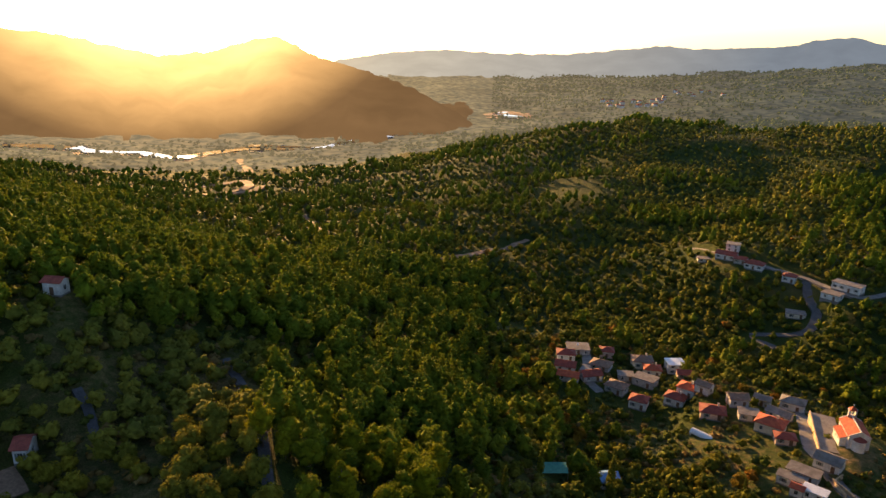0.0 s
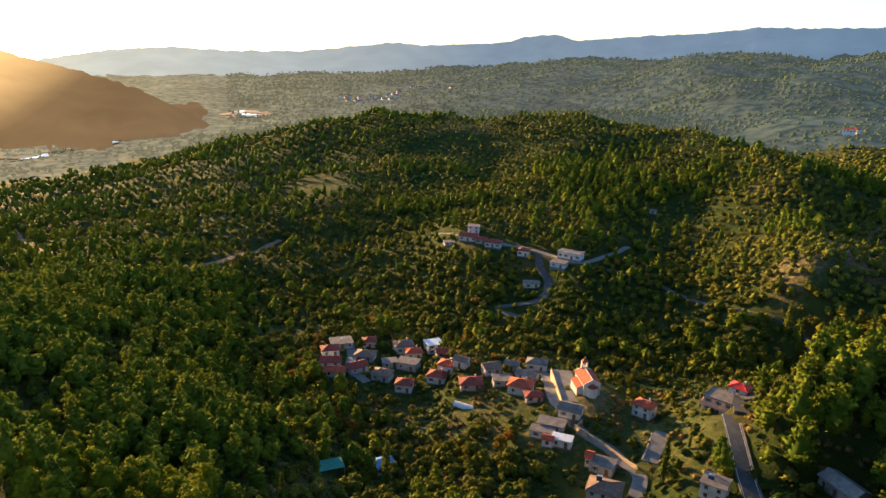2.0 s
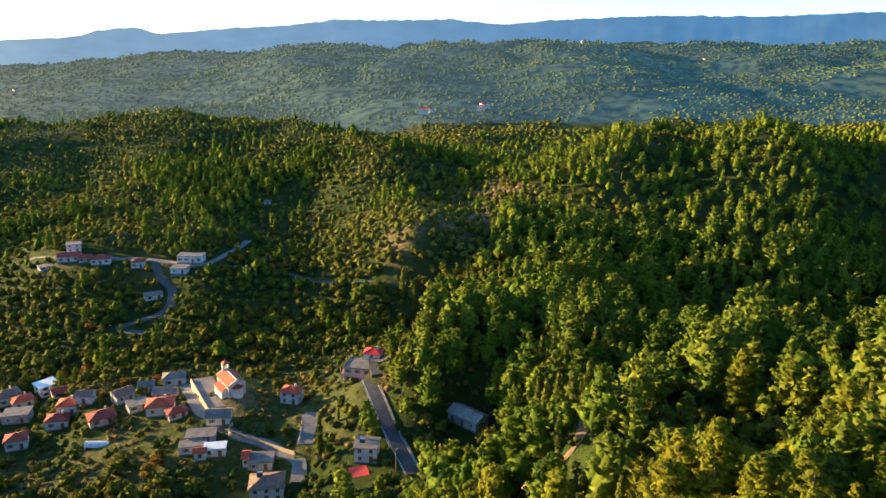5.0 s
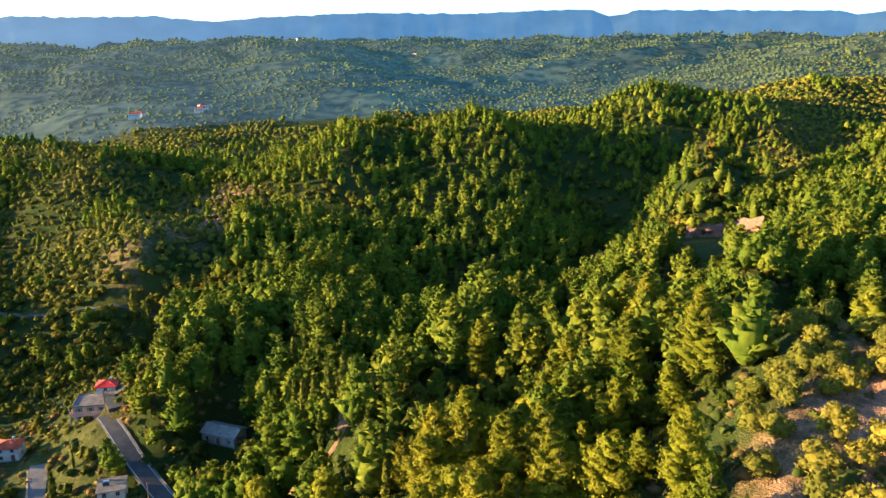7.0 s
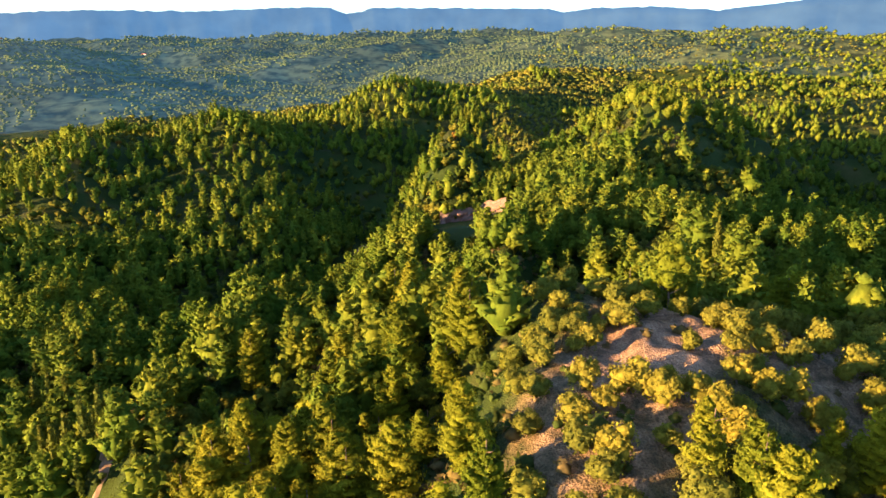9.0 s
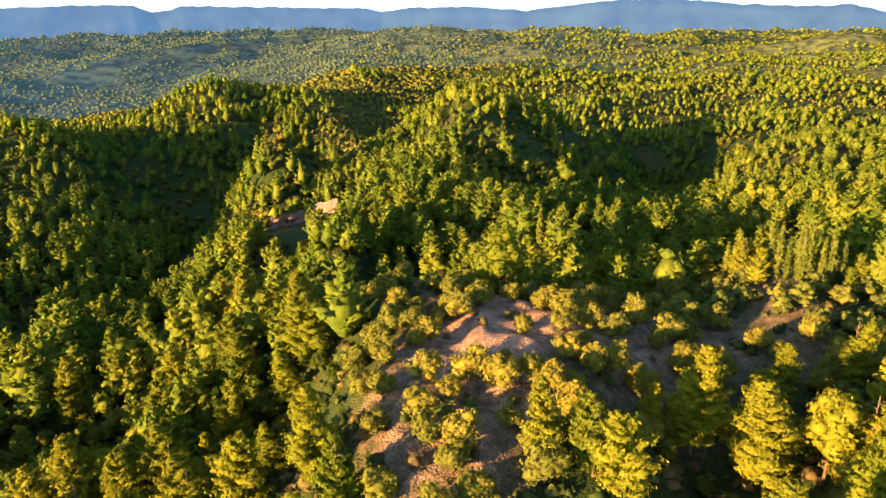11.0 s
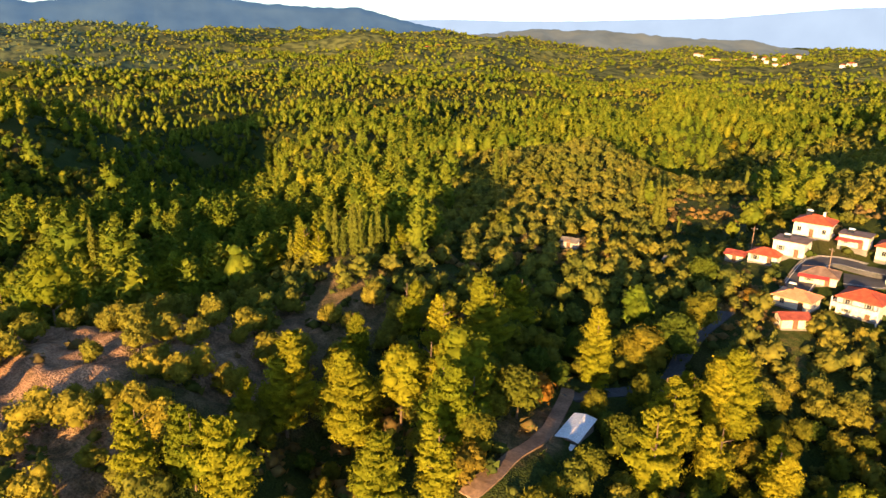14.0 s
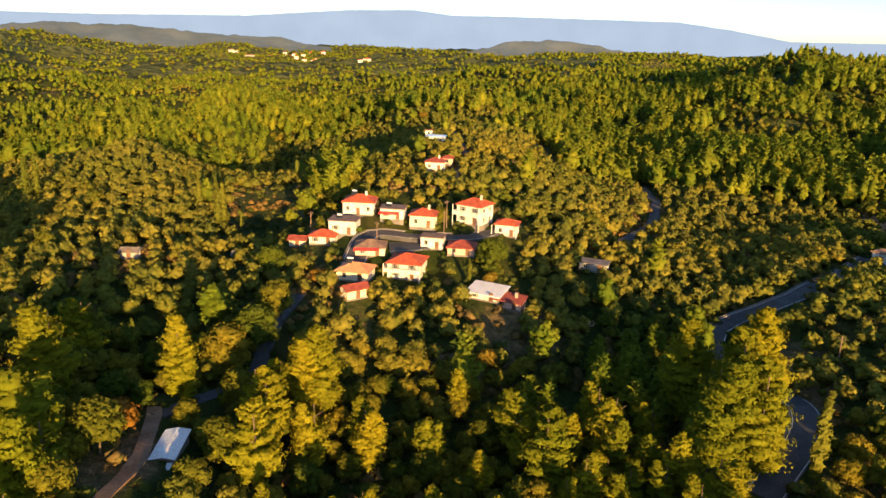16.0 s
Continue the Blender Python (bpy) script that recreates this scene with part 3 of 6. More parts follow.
# ---- the land: spot heights (bearing, distance, height) of its ridges, valleys and terraces ----
SPOTS = {
    "west_ridge": [(-29.8, 200, 53), (-33.7, 145, 38), (-20.5, 205, 40), (-8.5, 205, 23), (-11.5, 165, 29), (-1.6, 175, 17), (4, 205, 3), (-25.4, 300, 36), (-28.7, 420, 30), (-15.1, 300, 25), (-31.8, 300, 44), (-16, 140, 39), (-24.5, 165, 41), (-30.4, 165, 46)],
    "lower_village": [(34, 240, -5), (22.5, 275, -13), (11.7, 290, -17), (20, 255, -17), (38.6, 238, -7), (44.8, 232, 4), (36.4, 185, -8), (22.9, 205, -11), (13.3, 190, -7), (48, 180, 2), (53.8, 195, 4), (4.8, 230, -9)],
    "valley": [(22.1, 315, -22), (8.4, 330, -22), (35.3, 300, -16), (1.8, 360, -19), (43, 300, -13), (17.6, 400, -26), (49.7, 320, -9)],
    "hamlet": [(23.2, 440, -4), (31.7, 390, -3), (28.4, 370, -11), (28.9, 400, -4), (39.4, 375, -9), (1, 440, -20), (6.2, 500, -30)],
    "mid_hill": [(3.5, 620, -26), (11, 650, -18), (20.1, 560, -17), (33, 500, -2), (33.3, 640, 8), (15.2, 950, 11), (26.9, 900, 22), (31.4, 860, 30), (40.4, 750, 27), (48.6, 650, 26), (40.7, 540, 1), (52.9, 480, 9), (24.7, 700, -4), (13.8, 780, -11), (2.7, 800, -24), (2.3, 1000, -33), (10, 780, -21)],
    "west_valley": [(-10.1, 520, -20), (-16, 420, -11), (-15.7, 850, -58), (-19.9, 950, -69), (-8.2, 760, -47), (-1.3, 650, -35), (-24.9, 1050, -68), (-28.8, 1400, -87), (-14.7, 1350, -97), (-4.1, 1500, -94), (5.1, 2100, -115), (9.7, 2300, -100)],
    "far_valley": [(44.6, 1300, -11), (35.9, 1700, -34), (51.3, 1100, 0), (40.1, 2000, 24), (18.2, 2800, -76), (56.2, 1500, 28), (59.3, 2400, 77)],
    "pine_hill": [(45.2, 640, 31), (56.2, 520, 19), (66, 560, 49), (76.2, 580, 58), (89.1, 680, 73), (94.3, 720, 68), (69.5, 420, 17), (80, 460, 21), (87.5, 520, 20), (60.1, 345, 11), (49.4, 360, 15), (70.3, 300, 5), (79, 300, 7), (85.4, 400, 3), (82.8, 330, 1)],
    "cliff_hill": [(95.9, 385, 27), (95.4, 395, 32), (93.6, 450, 52), (98.4, 620, 46), (90.9, 350, 23), (89.1, 300, 22), (108.9, 480, 78), (104.9, 480, 58), (115.1, 520, 60), (111.7, 380, 36), (120.3, 470, 47), (121.6, 380, 31), (101.4, 640, 41), (97.8, 720, 59), (120.3, 480, 19), (122.7, 420, 18), (112, 300, 43), (129.9, 650, 41), (118, 760, 49)],
    "plateau": [(98.2, 1150, 70), (114.6, 1500, 93), (121, 1100, 55), (99.5, 500, 37), (101, 700, 48), (100, 880, 62), (133.7, 1300, 59), (125.3, 1900, 80), (147, 1900, 75), (158, 620, 52), (138.2, 720, 46), (131.6, 560, 38), (128.3, 400, 28), (138.2, 330, 52), (147.3, 420, 52), (164, 700, 52)],
    "east_ravine": [(66.5, 250, 14), (76.6, 230, 25), (98.6, 230, 37), (114.3, 200, 51)],
    "near_pines": [(52.2, 225, 21), (64.5, 215, 22), (74.2, 185, 30), (88.3, 175, 47), (54.4, 200, 4), (66.7, 185, 19), (60.4, 150, 18), (84.3, 125, 42), (76.8, 150, 28), (87.2, 95, 48), (88.8, 118, 44), (66.1, 165, 29), (76.2, 112, 43)],
    "knoll": [(106, 115, 70), (101.3, 105, 67), (110.3, 140, 67), (111.2, 92, 69), (102.3, 80, 65), (121.6, 120, 69), (130, 140, 67), (111.9, 138, 68), (133.4, 168, 68), (102.5, 140, 67), (141.7, 88, 63), (131.1, 95, 59), (120.6, 78, 65)],
    "olive_hill": [(160, 600, 64), (155, 560, 60), (166, 420, 38), (160, 470, 36), (153, 470, 38), (154, 360, 64), (149.7, 260, 64), (152.3, 190, 64), (142.9, 210, 61), (158.6, 260, 62), (164.7, 320, 57), (163.2, 240, 56)],
    "hill_village": [(154, 95, 61), (145.5, 82, 63), (153.6, 115, 60), (163, 142, 59), (155.7, 140, 56), (170.6, 215, 68), (179.9, 205, 67), (174.4, 178, 60), (181.2, 165, 58), (169.6, 160, 60), (176.5, 320, 75), (184.4, 260, 67), (189.9, 190, 59), (182.3, 360, 73), (168.5, 95, 52), (183.9, 95, 52), (181, 135, 53), (201.4, 150, 52), (206.6, 125, 56), (205.2, 110, 55), (202.3, 185, 57), (206.3, 200, 60), (193.3, 330, 56), (209.3, 160, 57)],
    "south_hills": [(191.3, 380, 52), (188.9, 480, 60), (168.8, 600, 58), (175.5, 500, 70), (158.3, 700, 46), (165.5, 2300, 42), (160.5, 2600, 54), (177.6, 1800, 65), (186.3, 1500, 74), (194.7, 1100, 79), (203.8, 720, 114), (198.6, 650, 91), (206.3, 520, 77), (199.3, 430, 64), (206.7, 300, 56), (198.1, 270, 54), (149.2, 2000, 35), (147.7, 3000, 90)],
    "under_the_drone": [(0, 30, 42), (90, 30, 46), (180, 30, 50), (270, 30, 45), (45, 90, 24), (20, 100, 20), (65, 90, 34), (110, 55, 55), (130, 60, 54), (160, 60, 48), (240, 120, 55), (300, 120, 48), (220, 90, 55)],
    "hidden_valleys": [(21, 920, 17), (11, 970, 2), (36, 800, 27), (15, 1150, -60), (27, 1100, -50), (40, 950, -30), (48, 850, -25), (58, 680, -5), (66, 720, 8), (76, 780, 12), (86, 880, 22), (94, 920, 32), (88, 440, 0), (92, 530, 14), (97, 540, 22), (108, 640, 38), (115, 680, 22), (122, 560, 4), (126, 520, 8), (119, 620, 18), (124, 640, 18), (85, 240, 6), (92, 240, 16), (100, 215, 28), (75, 270, 0), (154, 450, 40), (147, 500, 38), (112, 190, 44), (122, 200, 42), (131, 215, 42)],
    "behind": [(225, 300, 60), (240, 700, 110), (280, 300, 60), (280, 800, 90), (315, 300, 50), (315, 800, 30), (260, 2000, 120), (310, 1600, -60)],
    "far": [(0, 3200, -105), (30, 3600, -10), (60, 3600, 60), (90, 2600, 90), (90, 3800, 100), (120, 3200, 95), (150, 3800, 60), (180, 3600, 55), (210, 2600, 80), (210, 3800, 60), (-30, 2600, -120), (-30, 3800, -120), (270, 3800, 60)],
}


def squeeze(x, y):
    """Plan coordinates drawn together with the distance, so that far land is smoother than near land."""
    r = np.hypot(x, y) + 1e-6
    s = np.log1p(r / 90.0) / r
    return x * s, y * s


def _fit_land():
    p = np.array([s for spots in SPOTS.values() for s in spots], float)
    a = np.radians(p[:, 0])
    u, v = squeeze(p[:, 1] * np.sin(a), p[:, 1] * np.cos(a))
    d = np.sqrt((u[:, None] - u) ** 2 + (v[:, None] - v) ** 2 + 0.0009)
    k = -d - np.eye(len(u)) * 0.016
    n = len(u)
    m = np.zeros((n + 1, n + 1))
    m[:n, :n], m[:n, n], m[n, :n] = k, 1, 1
    w = np.linalg.solve(m, np.append(p[:, 2], 0))
    return u, v, w


LAND = _fit_land()


def relief(x, y):
    """Small folds of the land, from a few crossed waves."""
    z = np.zeros_like(x)
    for k, (wl, amp, ang) in enumerate(((61, .9, .3), (43, .6, 1.5), (29, .35, 2.4), (97, 1.6, .9), (150, 2.2, 2.0), (233, 2.6, .1))):
        z += amp * np.sin(2 * np.pi * (x * math.cos(ang) + y * math.sin(ang)) / wl + k * 1.7) * np.cos(2 * np.pi * (y * math.cos(ang) - x * math.sin(ang)) / (wl * 1.3) + k)
    r = np.hypot(x, y)
    b = np.degrees(np.arctan2(x, y))
    dug = np.clip(1.4 - np.hypot((b - 116) / 17, (r - 112) / 34), 0, 1)
    z2 = dug * (0.75 * np.sin(x / 2.3 + 1.2 * np.sin(y / 3.1)) * np.cos(y / 2.0 + np.sin(x / 3.7)) + 0.5 * np.sin((y - 0.36 * x) / 1.9 + np.sin(x / 6.0)))
    b = np.where(b < -90, b + 360, b)
    spur = np.clip((b - 58) / 8, 0, 1) * np.clip((r - np.where(b > 148, 400, 240)) / 120, 0, 1) * np.clip((218 - b) / 4, 0, 1)
    fold = np.abs(np.sin(x / 47.0 + 1.4 * np.sin(y / 83.0))) + 0.7 * np.abs(np.sin(y / 39.0 + 1.2 * np.sin(x / 71.0 + 2)))
    z2 = z2 + spur * (7.0 * (1.05 - fold) - 3.0 * (r < 800))
    return z2 + z * np.clip((r - 150) / 400, 0.15, 1) + np.clip((r - 800) / 900, 0, 1) * 30 * np.maximum(np.clip((x / (r + 1) - 0.25) * 3, 0.04, 1), np.clip((-y / (r + 1) - 0.6) * 3, 0, 0.7)) * (np.sin(x / 130.0 + 1.3 * np.sin(y / 240.0)) * np.cos(y / 165.0 + np.sin(x / 310.0)) + 0.45 * np.abs(np.sin(x / 71.0 + 1.7 * np.sin(y / 120.0))) - 0.2)


def land(x, y):
    x, y = np.asarray(x, float), np.asarray(y, float)
    shape = x.shape
    x, y = x.ravel(), y.ravel()
    u, v = squeeze(x, y)
    z = np.empty_like(u)
    for i in range(0, len(u), 20000):
        s = slice(i, i + 20000)
        z[s] = -np.sqrt((u[s, None] - LAND[0]) ** 2 + (v[s, None] - LAND[1]) ** 2 + 0.0009) @ LAND[2][:-1] + LAND[2][-1]
    return (z + relief(x, y)).reshape(shape)


def ground_z(x, y):
    return float(land(np.array([x]), np.array([y]))[0])


def polar(az, r):
    a = radians(az)
    return r * math.sin(a), r * math.cos(a)


# ---- END LAND ----
def link_mesh(name, verts, faces, mat, parent=None, smooth=False):
    me = bpy.data.meshes.new(name)
    verts, faces = np.asarray(verts, np.float32), np.asarray(faces, np.int32)
    k = faces.shape[1]
    me.vertices.add(len(verts))
    me.vertices.foreach_set("co", verts.ravel())
    me.loops.add(faces.size)
    me.loops.foreach_set("vertex_index", faces.ravel())
    me.polygons.add(len(faces))
    me.polygons.foreach_set("loop_start", np.arange(0, faces.size, k, dtype=np.int32))
    me.polygons.foreach_set("use_smooth", np.full(len(faces), smooth))
    me.update(calc_edges=True)
    me.validate()
    if mat:
        me.materials.append(mat)
    ob = new(name, me)
    ob.parent = parent
    return ob


def spline(pts, step):
    p = [Vector((*q, 0)) for q in pts]
    p = [p[0] * 2 - p[1]] + p + [p[-1] * 2 - p[-2]]
    out = []
    for i in range(1, len(p) - 2):
        n = max(2, int((p[i + 1] - p[i]).length / step))
        for k in range(n):
            t = k / n
            out.append(0.5 * ((2 * p[i]) + (p[i + 1] - p[i - 1]) * t + (2 * p[i - 1] - 5 * p[i] + 4 * p[i + 1] - p[i + 2]) * t * t + (3 * p[i] - p[i - 1] - 3 * p[i + 1] + p[i + 2]) * t ** 3))
    return out + [p[-2]]


def road_lines():
    """Each road's centre line with a smoothed gradient."""
    out = {}
    for name, (width, mat, pts) in ROADS.items():
        line = spline(pts, 2.5)
        z = land(np.array([p.x for p in line]), np.array([p.y for p in line]))
        for _ in range(8):
            z[1:-1] = (z[:-2] + z[1:-1] * 2 + z[2:]) / 4
        out[name] = np.array([(p.x, p.y, q, width) for p, q in zip(line, z)])
    return out


ROAD_LINES = road_lines()
HOUSE_LEVELS = [min(ground_z(x + a, y + b) for a in (-w / 3, w / 3) for b in (-d / 3, d / 3)) + 0.5 for x, y, turn, w, d, *_ in HOUSES]


def graded(x, y, z):
    """The land cut and filled along the roads and levelled under the houses."""
    pads = [np.concatenate(list(ROAD_LINES.values()))]
    pads.append(np.array([(h[0], h[1], q, 1.0 * max(h[3], h[4])) for h, q in zip(HOUSES, HOUSE_LEVELS)]))
    pads = np.concatenate(pads)
    pr = np.hypot(pads[:, 0], pads[:, 1])
    r = np.hypot(x, y)
    out = z.copy()
    order = np.argsort(r)
    for c in np.array_split(order, 200):
        lo, hi = r[c].min() - 14, r[c].max() + 14
        p = pads[(pr > lo) & (pr < hi)]
        if lo > 700 or not len(p):
            continue
        d = np.hypot(x[c][:, None] - p[:, 0], y[c][:, None] - p[:, 1]) - p[:, 3] / 2
        k = np.argmin(d, axis=1)
        dd = d[np.arange(len(c)), k]
        f = np.clip(1 - (dd - 1.2) / 5.0, 0, 1)
        out[c] = z[c] * (1 - f) + (p[k, 2] - 0.2) * f
    return out


# zones of open ground: bearing, distance, half width in degrees, half depth in metres, bare earth, grass
OPEN_GROUND = [
    (108, 88, 9, 20, 0.75, 0.1),    (111, 116, 8, 24, 0.95, 0.1), (122, 120, 10, 20, 0.85, 0.1), (131, 135, 9, 22, 0.6, 0.2),
    (30, 225, 9, 28, 0.1, 1.0), (40, 215, 5, 25, 0.1, 0.9), (20, 225, 8, 18, 0.25, 0.8),
    (53, 430, 3.4, 50, 0.9, 0.6), (48.5, 365, 2.5, 18, 0.5, 0.5), (55, 490, 3.4, 40, 0.85, 0.6), (50, 470, 2.6, 26, 0.7, 0.5),
    (11, 655, 2.6, 30, 0.0, 0.9), (8.5, 330, 4, 14, 0.0, 0.9), (34, 235, 1.6, 10, 0.5, 0.2),
    (152, 98, 1.5, 9, 0.7, 0.0), (149, 92, 1.8, 7, 0.6, 0.1),
    (184, 150, 4, 14, 0.55, 0.6), (169, 150, 3, 20, 0.0, 1.0), (166, 215, 3, 20, 0.0, 1.0), (160, 300, 4, 30, 0, .8), (183, 350, 4, 45, 0.1, 1.0),
    (-24, 150, 11, 42, 0.35, 0.2), (-28, 195, 4, 14, 0.3, 0.5), (101, 640, 3, 60, 0.3, 0.6),
    (98, 1150, 8, 160, 0.3, 0.7), (115, 1300, 10, 200, 0.35, 0.7), (-18, 1150, 18, 330, 0.15, 0.9), (5, 2000, 12, 500, 0.1, 0.8),
    (145, 1900, 20, 700, 0.25, 0.7), (175, 1700, 18, 700, 0.2, 0.8), (50, 1150, 8, 160, 0.2, 0.7), (25, 2400, 20, 700, 0.15, 0.7),
    (118, 1250, 2.5, 60, 0.9, 0.0), (32.5, 470, 1.5, 14, 0.9, 0.0), (72, 255, 2.5, 14, 0.7, 0.0), (210, 330, 2, 30, 0.9, 0.0), (190, 345, 1.2, 14, 1.0, 0.0), (183.5, 300, 1.2, 10, 0.9, 0.0), (181, 138, 4, 9, 0.6, 0.2),
    (206, 150, 3, 20, 0.6, 0.3), (75, 360, 6, 40, 0.2, 0.1), (203, 520, 3, 30, 0, 1.0),
]


def open_ground(az, r):
    bare, grass = np.zeros_like(az), np.zeros_like(az)
    wob = 0.22 * np.sin(r * np.sin(np.radians(az)) / 7.0) * np.cos(r * np.cos(np.radians(az)) / 9.0)
    for a, d, ha, hd, b, g in OPEN_GROUND:
        q = np.clip(1.6 - 1.6 * (np.hypot((az - a) / ha, (r - d) / hd) + wob - 0.35), 0, 1)
        bare, grass = np.maximum(bare, q * b), np.maximum(grass, q * g)
    return bare, grass


def build_ground():
    az = np.concatenate([np.arange(-40, 98, 0.8), np.arange(98, 138, 0.45), np.arange(138, 216, 0.8), np.arange(216, 320, 4.0)])
    rr = np.concatenate([[0.01, 5, 12], np.exp(np.arange(math.log(25), math.log(4900), 0.02))])
    A, R = np.meshgrid(az, rr)
    x, y = R * np.sin(np.radians(A)) + 3.0 * np.clip(1 - R / 20, 0, 1), R * np.cos(np.radians(A))
    z = graded(x.ravel(), y.ravel(), land(x, y).ravel()).reshape(x.shape) - np.clip((R - 1080) / 80, 0, 1) * 15
    n, m = len(az), len(rr)
    i, j = np.meshgrid(np.arange(m - 1), np.arange(n), indexing="ij")
    j2 = (j + 1) % n
    faces = np.stack([i * n + j, i * n + j2, (i + 1) * n + j2, (i + 1) * n + j], -1).reshape(-1, 4)
    ob = link_mesh("ground", np.stack([x, y, z], -1).reshape(-1, 3), faces, GROUND, smooth=True)
    bare, grass = open_ground(A.ravel(), R.ravel())
    col = ob.data.color_attributes.new("zone", "FLOAT_COLOR", "POINT")
    rgba = np.stack([bare, grass, np.zeros_like(bare), np.ones_like(bare)], -1).astype(np.float32)
    col.data.foreach_set("color", rgba.ravel())
    tagged(ob, "hilly ground of grass, litter and reddish earth", "ground", kind="structure")


build_ground()

# ---- the distance: ridges behind the land (bearing, height of the crest in degrees over level) ----
WEST_MOUNTAIN = [(-75, -2.5), (-60, -1.2), (-45, 0.2), (-36, -0.2), (-30.7, -0.41), (-27.5, -0.71), (-24.0, -1.49), (-20.9, -2.13), (-17.1, -1.73), (-14.7, -0.96), (-12.6, -0.6), (-9.7, -2.04), (-7.1, -2.75), (-3.7, -3.77), (-1.0, -4.97), (1.7, -6.4), (3.5, -8), (5, -9)]
FAR_RIDGE = [(-75, -3.5), (-14, -3.5), (-9.7, -2.54), (-3.7, -1.59), (0.3, -1.35), (4.2, -1.56), (9.4, -1.51), (12.8, -1.14), (16.8, -0.71), (19.2, -0.88), (25.2, -0.52), (26.5, -0.11), (28.9, 0.2), (30.8, -0.26), (35.2, 0.2), (39.9, 0.5), (43.2, 0.97), (48.0, 1.0), (52.0, 1.15), (56.1, 0.8), (60.3, 1.21), (67.5, 1.58), (74.8, 1.56), (82.5, 1.92), (84.6, 1.88), (85.8, 1.4), (87.8, 1.88), (94.1, 1.87), (101.1, 1.79), (102.3, 1.54), (104.4, 1.85), (109.3, 1.89), (113.2, 1.61), (119.6, 2.3), (124.3, 2.33), (128.4, 1.91), (133.3, 1.69), (135.6, 1.79), (137.5, 1.24), (140.2, 0.6), (143, 0.1), (146, -1.2)]
PALE_MOUNTAINS = [(134, 0.5), (138.3, 0.9), (142.6, 1.01), (146.9, 0.95), (152.0, 1.01), (157.0, 1.18), (162.0, 1.3), (166.5, 1.7), (169.8, 1.98), (174.5, 2.14), (177.5, 1.83), (181.8, 1.87), (188.2, 1.84), (194.3, 1.79), (198.2, 1.29), (202.0, 0.63), (215, 0.7), (240, 1.5), (290, 1.0)]
SOUTH_HILLS = [(138, -0.8), (144.4, -0.08), (149.5, 0.45), (151.2, 0.31), (153.7, 0.40), (157.0, 0.13), (160.6, -0.12), (164.7, -0.19), (166.3, -0.59), (169.7, -0.99), (173, -1.6)]
TABLE_HILL = [(176.5, -1.4), (178.9, -0.8), (180.2, -0.5), (181.9, 0.06), (185.8, 0.26), (188.8, -0.06), (191.3, -0.59), (194, -1.3)]


def ridge(name, crest, dist, depth, base, mat, rough, label, near=0.0):
    """A range of hills: a crest with gullied slopes on both sides."""
    ca, ce = np.array(crest, float).T
    az = np.arange(ca[0], ca[-1], 0.15)
    el = np.interp(az, ca, ce)
    seed, dist = dist, dist - near * np.clip((az - az[0]) / (az[-1] - az[0]) * 4 - 3, 0, 1)
    steps = np.array([-1.0, -.85, -.7, -.55, -.42, -.3, -.2, -.1, -.04, 0.0, 0.15, 0.4, 1.0])
    rows = []
    for s in steps:
        r = dist + depth * s
        a = np.radians(az)
        x, y = r * np.sin(a), r * np.cos(a)
        top = EYE + dist * np.tan(np.radians(el))
        g = np.array([noise.fractal(Vector((q * 0.35, s * 2.0 + seed, 0)), 1.0, 2.0, 5) for q in az])
        f = 1 - abs(s) ** 0.75
        z = base + (top - base) * f + g * rough * (abs(s) ** 0.5) * (1 - abs(s) * 0.6)
        if s == 0:
            z = top + 0.11 * rough * np.array([noise.fractal(Vector((q * 1.1, 7, seed)), 1.0, 2.0, 4) for q in az])
        rows.append(np.stack([x, y, z], -1))
    v = np.array(rows)
    n, m = v.shape[1], v.shape[0]
    i, j = np.meshgrid(np.arange(m - 1), np.arange(n - 1), indexing="ij")
    faces = np.stack([i * n + j, i * n + j + 1, (i + 1) * n + j + 1, (i + 1) * n + j], -1).reshape(-1, 4)
    ob = link_mesh(name, v.reshape(-1, 3), faces, mat, smooth=True)
    return tagged(ob, label, "mountain", kind="structure")


# golden sun glare and haze, painted on the mountain as emission
AIR_WEST = distance_material("western_slope_haze", (0.040, 0.030, 0.018), (1.7, 0.98, 0.34), 0.85, (0.04, 0.035, 0.02), (0.095, 0.054, 0.022))
# blue and pale haze of the far ranges is emission too
AIR_RIDGE = distance_material("far_ridge_blue_haze", (0.034, 0.066, 0.112), (0.75, 0.52, 0.24), 0.74, mid=(0.27, 0.25, 0.195), calm=0.5)
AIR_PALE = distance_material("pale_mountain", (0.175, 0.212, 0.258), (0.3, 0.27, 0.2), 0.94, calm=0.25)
# low hills greyed by painted haze, over half of it emission
AIR_HILL = distance_material("dim_hill_haze", (0.090, 0.098, 0.096), (0.2, 0.17, 0.1), 0.55, (0.085, 0.082, 0.034))
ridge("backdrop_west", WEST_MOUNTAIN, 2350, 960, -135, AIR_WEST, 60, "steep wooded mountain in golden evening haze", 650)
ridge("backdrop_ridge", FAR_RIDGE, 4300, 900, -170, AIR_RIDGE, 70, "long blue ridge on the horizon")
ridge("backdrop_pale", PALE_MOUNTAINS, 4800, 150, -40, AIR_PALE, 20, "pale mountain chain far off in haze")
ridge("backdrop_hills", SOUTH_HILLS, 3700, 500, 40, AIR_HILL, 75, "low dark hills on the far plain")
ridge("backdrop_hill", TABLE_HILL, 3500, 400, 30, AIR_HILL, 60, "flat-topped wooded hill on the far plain")


